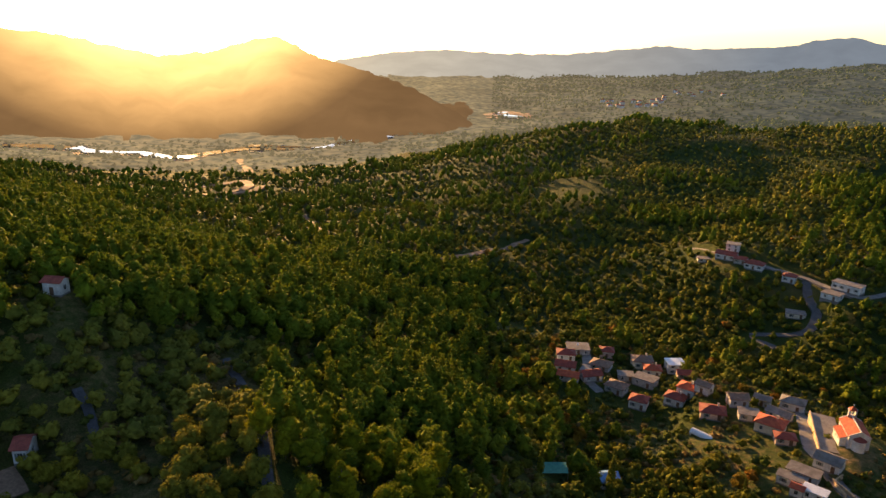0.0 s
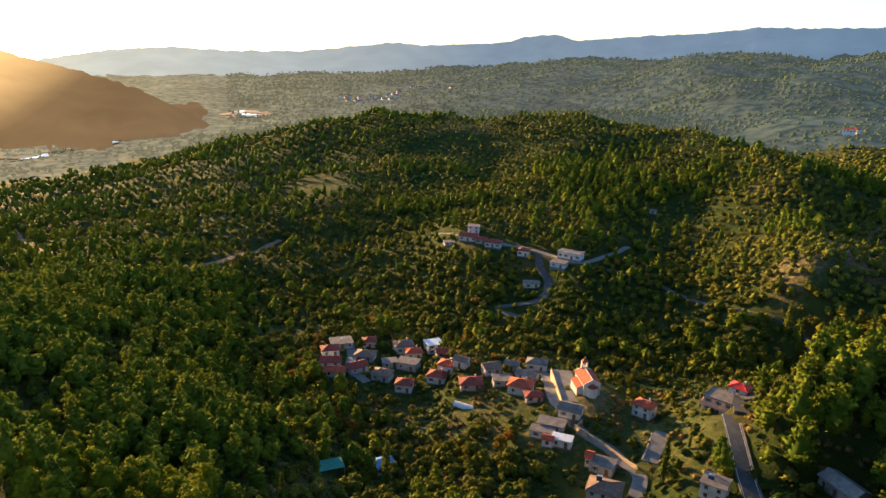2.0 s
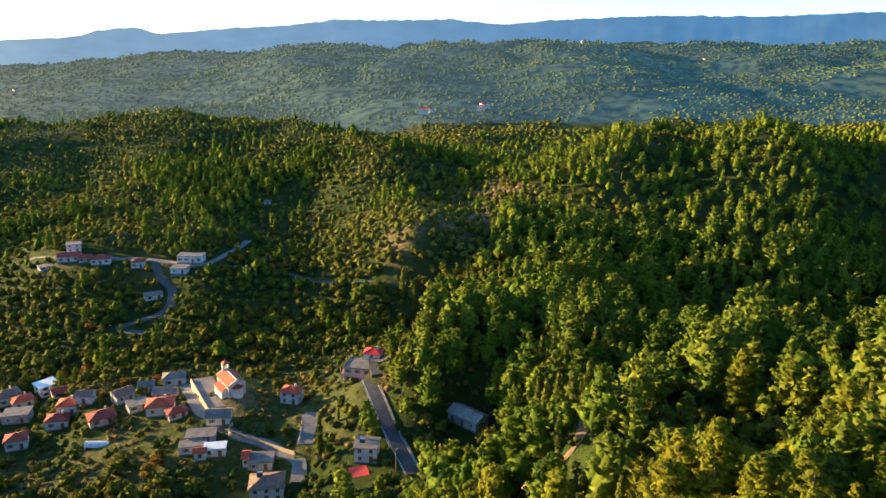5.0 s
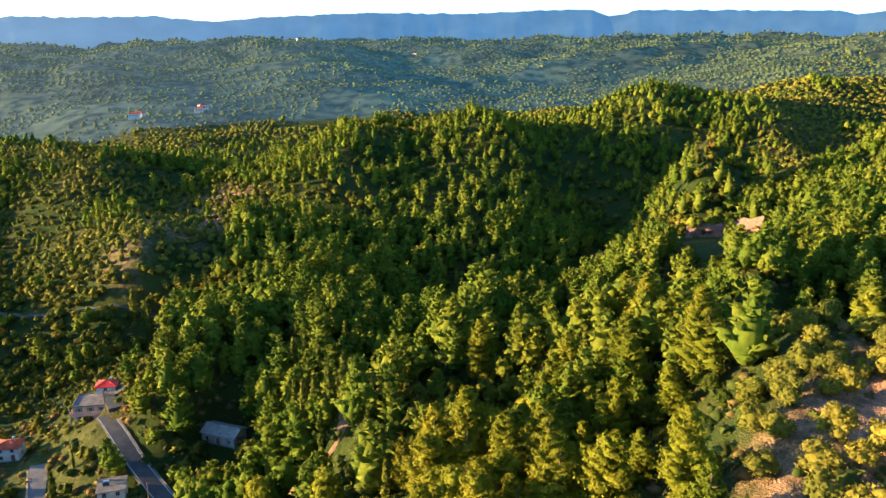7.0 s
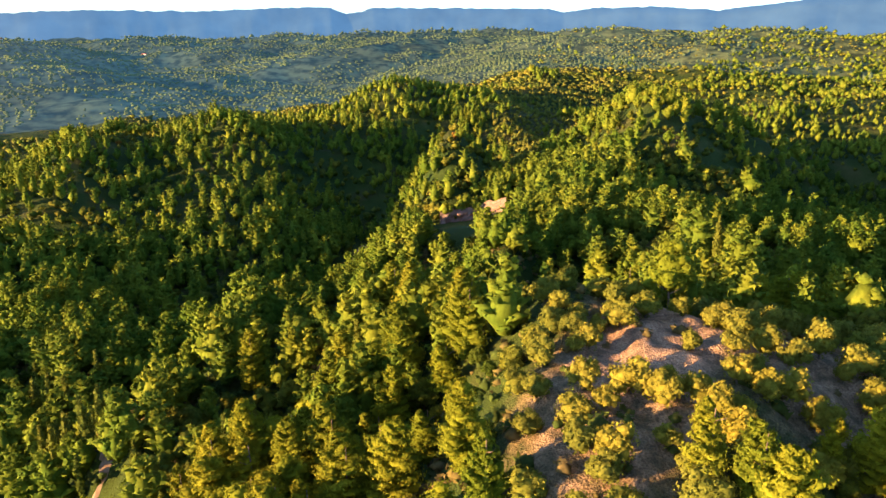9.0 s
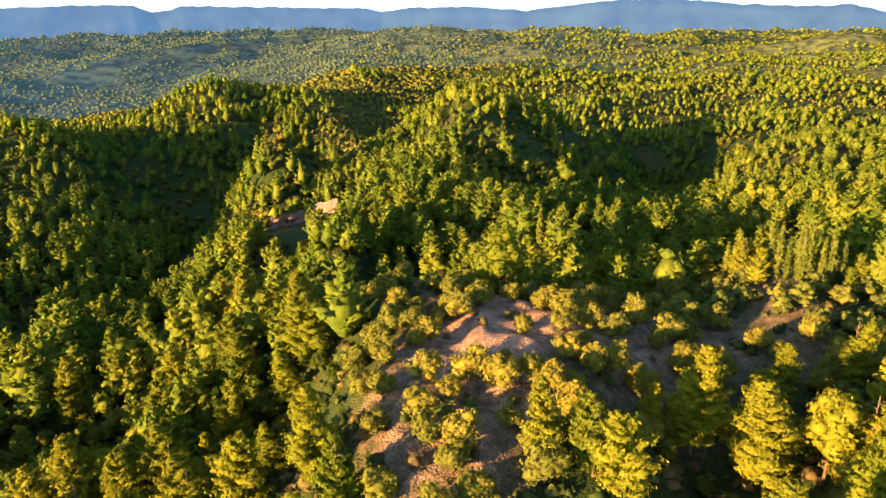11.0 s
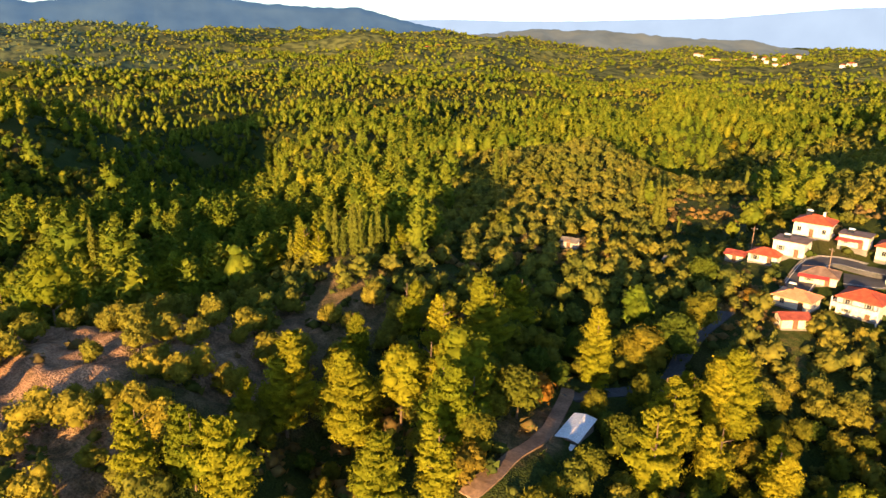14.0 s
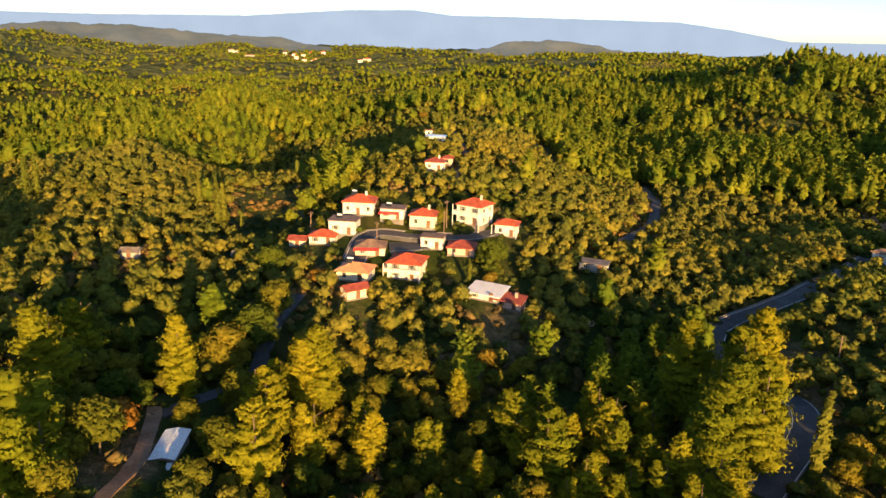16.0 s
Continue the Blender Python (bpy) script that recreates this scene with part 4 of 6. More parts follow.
def far_plain(first, last, mat):
    """The open country beyond a kilometre, with haze painted on as glow."""
    az = np.arange(first, last + 0.1, 0.5)
    rr = np.exp(np.arange(math.log(1050), math.log(4850), 0.025))
    A, R = np.meshgrid(az, rr)
    x, y = R * np.sin(np.radians(A)), R * np.cos(np.radians(A))
    z = land(x, y) + np.clip((R - 1050) / 60, -1.5, 0.9)
    n, m = len(az), len(rr)
    i, j = np.meshgrid(np.arange(m - 1), np.arange(n - 1), indexing="ij")
    faces = np.stack([i * n + j, i * n + j + 1, (i + 1) * n + j + 1, (i + 1) * n + j], -1).reshape(-1, 4)
    ob = link_mesh("backdrop_plain", np.stack([x, y, z], -1).reshape(-1, 3), faces, mat, smooth=True)
    tagged(ob, "far wooded plain and hills in thin haze", "plain", kind="structure")


# plain: haze as emission, last colour is its front-lit tone in the south
AIR_PLAIN = distance_material("far_plain_haze", (0.017, 0.036, 0.050), (0.80, 0.45, 0.15), 0.45, (0.040, 0.054, 0.022), (0.27, 0.205, 0.115), (0.080, 0.088, 0.020))
# distant trees: haze painted in as emission
AIR_WOOD = distance_material("far_wood_haze", (0.014, 0.028, 0.033), (0.26, 0.15, 0.05), 0.36, (0.070, 0.088, 0.020), (0.19, 0.145, 0.083))
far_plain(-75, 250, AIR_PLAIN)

# ---- helpers for built things ----
def part(name, bm, mat, parent=None, label=""):
    me = bpy.data.meshes.new(name)
    bm.normal_update()
    bm.to_mesh(me)
    bm.free()
    me.materials.append(mat)
    ob = new(name, me)
    ob.parent = parent
    if label:
        ob["label"] = label
    return ob


def box(bm, x0, x1, y0, y1, z0, z1, bevel=0.0):
    m = Matrix.LocRotScale(((x0 + x1) / 2, (y0 + y1) / 2, (z0 + z1) / 2), None, (x1 - x0, y1 - y0, z1 - z0))
    made = bmesh.ops.create_cube(bm, size=1.0, matrix=m)
    if bevel:
        edges = list({e for v in made["verts"] for e in v.link_edges})
        bmesh.ops.bevel(bm, geom=edges, offset=bevel, segments=1, affect="EDGES")
    return bm


def solid(points, faces):
    bm = bmesh.new()
    vs = [bm.verts.new(p) for p in points]
    for f in faces:
        bm.faces.new([vs[i] for i in f])
    bmesh.ops.recalc_face_normals(bm, faces=bm.faces)
    return bm


WALLS = {"WHITE": (WHITE_WALL, "white"), "CREAM": (CREAM_WALL, "cream"), "GREY": (GREY_WALL, "grey rendered"), "PINK": (PINK_WALL, "pinkish")}
TILE_BRIGHT = surface("new_red_sheets", (0.62, 0.03, 0.02), (0.74, 0.05, 0.03), 0.9, 0.5, 0.2)
FIBRE_CEMENT = surface("fibre_cement", (0.28, 0.27, 0.25), (0.42, 0.41, 0.385), 0.7, 0.85, 0.3)
TILE_SALMON = surface("salmon_tiles", (0.58, 0.24, 0.11), (0.70, 0.32, 0.16), 0.9, 0.8, 0.5, 5)
ROOFS = {"RED": (TILE_RED, "orange-red tiled"), "DARK": (TILE_DARK, "weathered dark red tiled"), "BROWN": (TILE_BROWN, "brown tiled"), "SLAB": (SLAB_GREY, "grey slab"),
         "SHEETW": (SHEET_WHITE, "white sheet-metal"), "FIBRE": (FIBRE_CEMENT, "grey fibre-cement"), "BLUE": (SHEET_BLUE, "blue covered"), "BRIGHT": (TILE_BRIGHT, "bright red"), "SALMON": (TILE_SALMON, "salmon tiled")}
hrng = random.Random(5)


def window_part(parent, x, y, z, face, w=0.95, h=1.25, shutters=False, door=False):
    """A framed pane in a wall: face is the wall's outward side, 0 front, 1 right, 2 back, 3 left."""
    turn = Matrix.Translation((x, y, z)) @ Matrix.Rotation(radians((0, 90, 180, 270)[face]), 4, "Z")
    bm = bmesh.new()
    for a, b, c, d in ((-w / 2 - .08, -w / 2, 0, h), (w / 2, w / 2 + .08, 0, h), (-w / 2 - .08, w / 2 + .08, h, h + .08), (-w / 2 - .14, w / 2 + .14, -.08, 0), (-.025, .025, 0, h)):
        box(bm, a, b, -0.07, 0.02, c, d)
    frame_ob = part("door_frame" if door else "window", bm, BROWN_WOOD if door else WHITE_WALL, parent)
    frame_ob.matrix_basis = turn
    bm = bmesh.new()
    box(bm, -w / 2, w / 2, -0.015, 0.02, 0, h)
    part("door" if door else "pane", bm, BROWN_WOOD if door else DARK_GLASS, frame_ob)
    if shutters:
        for s in (-1, 1):
            bm = bmesh.new()
            box(bm, s * (w / 2 + .10) - (0.42 if s < 0 else 0), s * (w / 2 + .10) + (0.42 if s > 0 else 0), -0.06, -0.01, 0, h)
            part("shutter", bm, SHUTTER, frame_ob)
    return frame_ob


def roof_part(root, kind, w, d, h, mat, label):
    o, t = 0.45, 0.16
    X, Y = w / 2 + o, d / 2 + o
    if kind == "hip":
        k = min(X, Y)
        rise = k * 0.42
        rx, ry = X - k, Y - k
        low = [(-X, -Y), (X, -Y), (X, Y), (-X, Y)]
        pts = [(a, b, h - t) for a, b in low] + [(a, b, h + 0.02) for a, b in low] + [(-rx, -ry, h + rise), (rx, ry, h + rise)]
        if X >= Y:
            tops = [(4, 5, 9, 8), (5, 6, 9), (6, 7, 8, 9), (7, 4, 8)]
        else:
            tops = [(4, 5, 8), (5, 6, 9, 8), (6, 7, 9), (7, 4, 8, 9)]
        roof = part("roof", solid(pts, [(3, 2, 1, 0), (0, 1, 5, 4), (1, 2, 6, 5), (2, 3, 7, 6), (3, 0, 4, 7)] + tops), mat, root, label)
        bm = bmesh.new()
        ends = [Vector(pts[8]), Vector(pts[9])]
        corners = [Vector(pts[i]) for i in (4, 5, 6, 7)]
        lines = [(ends[0], ends[1])] + [(c, min(ends, key=lambda e: (e - c).length)) for c in corners]
        for a, b in lines:
            if (b - a).length > 0.1:
                m = Matrix.Translation((a + b) / 2 + Vector((0, 0, 0.03))) @ (b - a).to_track_quat("Y", "Z").to_matrix().to_4x4() @ Matrix.Diagonal((0.22, (b - a).length, 0.12, 1))
                bmesh.ops.create_cube(bm, size=1.0, matrix=m)
        part("ridge_cap", bm, mat, roof)
        return h + rise
    if kind == "gable":
        rise = Y * 0.45
        pts = [(-X, -Y, h - t), (X, -Y, h - t), (X, 0, h + rise - t), (-X, 0, h + rise - t), (X, Y, h - t), (-X, Y, h - t)]
        pts += [(x, y, z + t + 0.02) for x, y, z in pts]
        f = [(0, 1, 2, 3), (3, 2, 4, 5), (6, 7, 8, 9), (9, 8, 10, 11), (0, 1, 7, 6), (4, 5, 11, 10), (1, 2, 8, 7), (2, 4, 10, 8), (0, 3, 9, 6), (3, 5, 11, 9)]
        roof = part("roof", solid(pts, f), mat, root, label)
        bm = bmesh.new()
        box(bm, -X, X, -0.13, 0.13, h + rise - 0.02, h + rise + 0.09)
        part("ridge_cap", bm, mat, roof)
        return h + rise
    if kind == "shed":
        pts = [(-X, -Y, h - t), (X, -Y, h - t), (X, Y, h + 1.0 - t), (-X, Y, h + 1.0 - t)]
        pts += [(x, y, z + t) for x, y, z in pts]
        part("roof", solid(pts, [(0, 1, 2, 3), (4, 5, 6, 7), (0, 1, 5, 4), (1, 2, 6, 5), (2, 3, 7, 6), (3, 0, 4, 7)]), mat, root, label)
        return h + 1
    bm = bmesh.new()
    box(bm, -X + .1, X - .1, -Y + .1, Y - .1, h, h + 0.2, 0.03)
    roof = part("roof", bm, mat, root, label)
    if kind == "flatbig":
        bm = bmesh.new()
        for a, b, c, e in ((-X + .1, X - .1, -Y + .1, -Y + .3), (-X + .1, X - .1, Y - .3, Y - .1), (-X + .1, -X + .3, -Y + .3, Y - .3), (X - .3, X - .1, -Y + .3, Y - .3)):
            box(bm, a, b, c, e, h + 0.2, h + 0.45)
        part("parapet", bm, mat, roof)
    return h + 0.2


def house(x, y, turn, w, d, h, roof, wall, cover, extras, z=0.0):
    wm, wword = WALLS[wall]
    rm, rword = ROOFS[cover]
    size = "two-storey" if h > 4.0 else "low"
    if h > 6.2 and w > 5:
        size = "three-storey"
    if w < 4.2 and h > 6:
        size = "tower-like"
    root = new("house")
    root.matrix_basis = pose(x, y, z, 0, 0, turn)
    shape = {"hip": "hipped", "gable": "gabled", "flat": "flat", "flatbig": "flat", "shed": "sloping"}[roof]
    tagged(root, f"{size} {wword} house under a {shape} {rword} roof", "house", "village houses")
    bm = bmesh.new()
    box(bm, -w / 2, w / 2, -d / 2, d / 2, -3.0, h)
    if roof == "gable":
        rise = (d / 2 + .45) * 0.45 * (d / 2) / (d / 2 + .45)
        for s in (-1, 1):
            a = s * w / 2
            b = s * (w / 2 - 0.25)
            vs = [bm.verts.new(p) for p in ((a, -d / 2, h), (a, d / 2, h), (a, 0, h + rise), (b, -d / 2, h), (b, d / 2, h), (b, 0, h + rise))]
            for f in ((0, 1, 2), (3, 5, 4), (0, 2, 5, 3), (1, 4, 5, 2)):
                bm.faces.new([vs[i] for i in f])
    if roof == "shed":
        vs = [bm.verts.new(p) for p in ((-w / 2, -d / 2, h), (w / 2, -d / 2, h), (w / 2, d / 2, h), (-w / 2, d / 2, h), (w / 2, d / 2, h + .85), (-w / 2, d / 2, h + .85))]
        for f in ((0, 3, 5), (1, 4, 2), (2, 4, 5, 3)):
            bm.faces.new([vs[i] for i in f])
    bmesh.ops.recalc_face_normals(bm, faces=bm.faces)
    part("wall", bm, wm, root)
    bm = bmesh.new()
    box(bm, -w / 2 - .04, w / 2 + .04, -d / 2 - .04, d / 2 + .04, -3.0, 0.25)
    part("plinth", bm, CONCRETE, root)
    top = roof_part(root, roof, w, d, h, rm, "")
    storeys = max(1, int((h + 0.9) / 2.5))
    hs = h / storeys
    shut = hrng.random() < 0.5
    for s in range(storeys):
        zz = s * hs + hs * 0.36
        n = max(1, int(w / 3.0))
        for i in range(n):
            px = -w / 2 + w * (i + 0.5) / n
            if s == 0 and i == n // 2 and w > 4:
                window_part(root, px, -d / 2, 0.25, 0, 0.95, 2.0, door=True)
            else:
                window_part(root, px, -d / 2, zz, 0, shutters=shut and w / n > 2.6)
        for face, sx in ((1, w / 2), (3, -w / 2)):
            m = max(1, int(d / 3.6))
            for i in range(m):
                window_part(root, sx, -d / 2 + d * (i + 0.5) / m, zz, face)
    if "chim" in extras:
        bm = bmesh.new()
        box(bm, w * .16, w * .16 + .6, d * .05, d * .05 + .5, h, top + 0.7, 0.03)
        box(bm, w * .16 - .08, w * .16 + .68, d * .05 - .08, d * .05 + .58, top + 0.7, top + 0.82)
        part("chimney", bm, wm, root)
    if "solar" in extras:
        bm = bmesh.new()
        bmesh.ops.create_cone(bm, cap_ends=True, segments=10, radius1=0.32, radius2=0.32, depth=1.5, matrix=Matrix.Translation((-w * .2, d * .1, top + .75)) @ Matrix.Rotation(radians(90), 4, "Y"))
        box(bm, -w * .2 - .6, -w * .2 - .5, d * .1 - .05, d * .1 + .05, h, top + .6)
        box(bm, -w * .2 + .5, -w * .2 + .6, d * .1 - .05, d * .1 + .05, h, top + .6)
        tank = part("water_heater", bm, SHEET_WHITE, root)
        bm = bmesh.new()
        box(bm, -.8, .8, -.7, .7, -.04, .04)
        p = part("solar_panel", bm, DARK_GLASS, tank)
        p.matrix_basis = pose(-w * .2, d * .1 - .75, top + .25, 40)
    if "dish" in extras:
        bm = bmesh.new()
        bmesh.ops.create_uvsphere(bm, u_segments=12, v_segments=8, radius=0.6, matrix=pose(0, 0, top + .9, 60) @ Matrix.Diagonal((1, 1, .3, 1)))
        box(bm, -.04, .04, -.04, .04, top - .1, top + .9)
        part("satellite_dish", bm, SHEET_WHITE, root)
    if "awn" in extras:
        bm = solid([(-w * .55, -d / 2 - 1.7, 2.0), (w * .3, -d / 2 - 1.7, 2.0), (w * .3, -d / 2, 2.5), (-w * .55, -d / 2, 2.5), (-w * .55, -d / 2 - 1.7, 2.08), (w * .3, -d / 2 - 1.7, 2.08), (w * .3, -d / 2, 2.58), (-w * .55, -d / 2, 2.58)],
                   [(0, 1, 2, 3), (4, 5, 6, 7), (0, 1, 5, 4), (1, 2, 6, 5), (3, 0, 4, 7)])
        part("awning", bm, RED_CLOTH, root, "red awning over the entrance")
    if "balc" in extras:
        for s in range(1, storeys):
            bm = bmesh.new()
            box(bm, -w / 2 - .9, w / 2 + .1, -d / 2 - 1.2, -d / 2, s * hs - .18, s * hs)
            box(bm, -w / 2 - .9, -w / 2, -d / 2, d * .3, s * hs - .18, s * hs)
            bal = part("balcony", bm, wm, root)
            bm = bmesh.new()
            box(bm, -w / 2 - .9, w / 2 + .1, -d / 2 - 1.2, -d / 2 - 1.1, s * hs, s * hs + .9)
            box(bm, -w / 2 - .9, -w / 2 - .8, -d / 2 - 1.1, d * .3, s * hs, s * hs + .9)
            part("parapet", bm, wm, bal)
        for px in (-w / 2 - .8, w / 2):
            bm = bmesh.new()
            box(bm, px - .12, px + .12, -d / 2 - 1.15, -d / 2 - .91, -3, h)
            part("column", bm, wm, root)
    return root


for spec, level in zip(HOUSES, HOUSE_LEVELS):
    house(*spec, level)


# ---- roads, tracks and water ----
def strip(name, pts, offsets, mat, lift, label, category, step=2.5, wobble=0.0, depth=1.2, level=True, grade=None):
    """A band along a line over the land; offsets are its left and right edges. It has thickness."""
    line = spline(pts, step)
    if grade is not None:
        level = False
    a, b = offsets
    rows = []
    for i, p in enumerate(line):
        t = (line[min(i + 1, len(line) - 1)] - line[max(i - 1, 0)]).normalized()
        n = Vector((-t.y, t.x, 0))
        wa, wb = a + wobble * noise.noise(p * 0.11), b + wobble * noise.noise(p * 0.13 + Vector((9, 0, 0)))
        L, R = p + n * wa, p + n * wb
        zl, zc, zr = (ground_z(q.x, q.y) for q in (L, p, R))
        if grade is not None:
            zl = zr = grade[i, 2]
        elif level:
            zl = zr = max(zl, zc, zr)
        rows.append([(L.x, L.y, zl + lift - depth), (L.x, L.y, zl + lift), (R.x, R.y, zr + lift), (R.x, R.y, zr + lift - depth)])
    v = np.array(rows)
    k = len(rows)
    if level:
        for c in (0, 1, 2, 3):
            z = v[:, c, 2].copy()
            for _ in range(3):
                z[1:-1] = np.maximum(z[1:-1], (z[:-2] + z[2:]) / 2)
            v[:, c, 2] = z
    f = [(i * 4 + c, i * 4 + c + 1, i * 4 + c + 5, i * 4 + c + 4) for i in range(k - 1) for c in range(3)]
    f += [(0, 1, 2, 3), ((k - 1) * 4 + 3, (k - 1) * 4 + 2, (k - 1) * 4 + 1, (k - 1) * 4)]
    ob = link_mesh(name, v.reshape(-1, 3), f, mat)
    return tagged(ob, label, category, kind="structure"), line


ROAD_WORDS = {"asphalt": "grey asphalt road winding down the slope", "dirt_track": "pale dirt track between the trees", "concrete": "worn concrete lane between the houses"}
for name, (width, mat, pts) in ROADS.items():
    big = width >= 5.0 and mat is ASPHALT
    far = max(abs(pts[0][0]), abs(pts[0][1])) > 700
    ob, line = strip("road" if mat is not DIRT else "track", pts, (-width / 2, width / 2), mat, 1.2 if far else 0.10, ROAD_WORDS[mat.name], "road", wobble=0.9 if mat is DIRT else 0.15, grade=ROAD_LINES[name])
    if big:
        for s in (-1, 1):
            strip("road_marking", pts, (s * (width / 2 - .35) - .07, s * (width / 2 - .35) + .07), PAINT_LINE, 0.115, "white painted line along the road", "marking", depth=0.05, grade=ROAD_LINES[name])
        strip("kerb", pts, (width / 2 + .02, width / 2 + .3), CONCRETE, 0.35, "low concrete edge of the road", "kerb", grade=ROAD_LINES[name])
WATER_LINES = []
for name, (width, pts) in WATERS.items():
    strip("gravel_bar", pts, (-width * 1.1, width * 0.9), DIRT, 0.9, "pale gravel banks along the river", "gravel", step=25, wobble=18, depth=1.2, level=False)
    strip("water", pts, (-width * .45, width * .45), WATER, 1.5, "shallow river that mirrors the evening sky", "river", step=25, wobble=16, depth=1.0)

# ---- open places that trees keep clear of ----
KEEP_CLEAR = []
for x, y, turn, w, d, *_ in HOUSES:
    r = math.hypot(x, y)
    KEEP_CLEAR.append((x, y, 0.6 * max(w, d) + 1.2))
    KEEP_CLEAR.append((x * (1 - 6.5 / r), y * (1 - 6.5 / r), 0.42 * w + 0.8))
    KEEP_CLEAR.append((x * (1 - 12 / r), y * (1 - 12 / r), 0.36 * w + 0.6))
    if y > 100 and r < 210:
        KEEP_CLEAR.append((x * (1 - 17 / r), y * (1 - 17 / r), 0.36 * w + 0.6))
for road, line in ROAD_LINES.items():
    for x, y, z, width in line[::2]:
        if (width < 3.3 and not road.startswith("shed")) or road.endswith("wooded"):
            KEEP_CLEAR.append((x, y, width / 2 + (1.3 if road.startswith("shed") else 0.8)))
            continue
        KEEP_CLEAR.append((x, y, width / 2 + 2.0))
        r = math.hypot(x, y)
        KEEP_CLEAR.append((x * (1 - 4 / r), y * (1 - 4 / r), width / 2 + 1.0))
for trees in PLACED.values():
    for r, x, y, h in trees:
        KEEP_CLEAR.append((x, y, 2.6))

# ---- the church and its square ----
def church():
    a, b = Vector(CHURCH[0]), Vector(CHURCH[1])
    along = (b - a).normalized()
    side = Vector((-along.y, along.x))
    L, W, h = 11.0, 6.2, 4.0
    mid = (a + b) / 2 + side * (W / 2 + 0.6)
    z = ground_z(mid.x, mid.y) + 0.6
    root = new("church")
    root.matrix_basis = pose(mid.x, mid.y, z, 0, 0, math.degrees(math.atan2(along.y, along.x)))
    tagged(root, "small white church with orange tiled roof and open bell gable", "church")
    rise = 1.7
    bm = solid([(-L / 2, -W / 2, -4), (L / 2, -W / 2, -4), (L / 2, W / 2, -4), (-L / 2, W / 2, -4), (-L / 2, -W / 2, h), (L / 2, -W / 2, h), (L / 2, W / 2, h), (-L / 2, W / 2, h), (-L / 2, 0, h + rise), (L / 2, 0, h + rise)],
               [(0, 1, 2, 3), (0, 1, 5, 4), (2, 3, 7, 6), (1, 2, 6, 9, 5), (3, 0, 4, 8, 7), (4, 5, 9, 8), (6, 7, 8, 9)])
    part("wall", bm, WHITE_WALL, root)
    for s in (-1, 1):
        Y, t = W / 2 + 0.35, 0.14
        slope = rise / (W / 2)
        low = h - 0.35 * slope
        pts = [(-L / 2 - .3, 0.04 * s, h + rise + .05), (L / 2 + .3, 0.04 * s, h + rise + .05), (L / 2 + .3, s * Y, low + .05), (-L / 2 - .3, s * Y, low + .05)]
        pts += [(x, y, q + t) for x, y, q in pts]
        part("roof", solid(pts, [(0, 1, 2, 3), (4, 5, 6, 7), (0, 1, 5, 4), (1, 2, 6, 5), (2, 3, 7, 6), (3, 0, 4, 7)]), TILE_RED, root)
    bm = bmesh.new()
    box(bm, -L / 2 - .3, L / 2 + .3, -.2, .2, h + rise + .12, h + rise + .3)
    part("ridge_cap", bm, WHITE_WALL, root, "whitewashed ridge")
    for x in (-L / 2 - .32, L / 2 + .1):
        bm = bmesh.new()
        for s in (-1, 1):
            m = Matrix.Translation((x + .12, s * W / 4, h + rise / 2 + .22)) @ Matrix.Rotation(-s * math.atan2(rise, W / 2), 4, "X") @ Matrix.Diagonal((.3, math.hypot(W / 2, rise) + .35, .16, 1))
            bmesh.ops.create_cube(bm, size=1, matrix=m)
        part("verge", bm, WHITE_WALL, root)
    # lean-to aisle, apse, porch
    bm = solid([(-L * .3, -W / 2 - 2.0, -4), (L * .35, -W / 2 - 2.0, -4), (L * .35, -W / 2, -4), (-L * .3, -W / 2, -4), (-L * .3, -W / 2 - 2.0, 2.0), (L * .35, -W / 2 - 2.0, 2.0), (L * .35, -W / 2, 2.7), (-L * .3, -W / 2, 2.7)],
               [(0, 1, 5, 4), (1, 2, 6, 5), (2, 3, 7, 6), (3, 0, 4, 7), (4, 5, 6, 7), (0, 3, 2, 1)])
    aisle = part("aisle", bm, WHITE_WALL, root)
    pts = [(-L * .3 - .2, -W / 2 - 2.25, 1.93), (L * .35 + .2, -W / 2 - 2.25, 1.93), (L * .35 + .2, -W / 2, 2.76), (-L * .3 - .2, -W / 2, 2.76)]
    pts += [(x, y, q + .13) for x, y, q in pts]
    part("roof", solid(pts, [(0, 1, 2, 3), (4, 5, 6, 7), (0, 1, 5, 4), (1, 2, 6, 5), (2, 3, 7, 6), (3, 0, 4, 7)]), TILE_RED, aisle)
    bm = bmesh.new()
    bmesh.ops.create_cone(bm, cap_ends=True, segments=14, radius1=1.9, radius2=1.9, depth=7, matrix=Matrix.Translation((L / 2, 0, -0.4)))
    apse = part("apse", bm, WHITE_WALL, root)
    bm = bmesh.new()
    bmesh.ops.create_cone(bm, cap_ends=True, segments=14, radius1=2.15, radius2=0.05, depth=1.1, matrix=Matrix.Translation((L / 2, 0, 3.65)))
    part("roof", bm, TILE_DARK, apse)
    for k in range(4):
        window_part(root, -L / 2 + L * (k + .5) / 4, -W / 2, 2.85, 0, 0.5, 0.7)
        window_part(root, -L / 2 + L * (k + .5) / 4, W / 2, 1.7, 2, 0.6, 1.2)
    for k in range(3):
        window_part(aisle, -L * .2 + k * L * .2, -W / 2 - 2.0, 0.6, 0, 0.6, 1.0)
    window_part(root, -L / 2, 0, 0.1, 3, 1.4, 2.4, door=True)
    # bell gable at the back
    bx = -L / 2 + 0.6
    tower = new("bell_gable")
    tower.parent = root
    for y in (-1.1, 0.85):
        bm = bmesh.new()
        box(bm, bx - .5, bx + .5, y - .12, y + .37, h, h + 3.9)
        part("pier", bm, WHITE_WALL, tower)
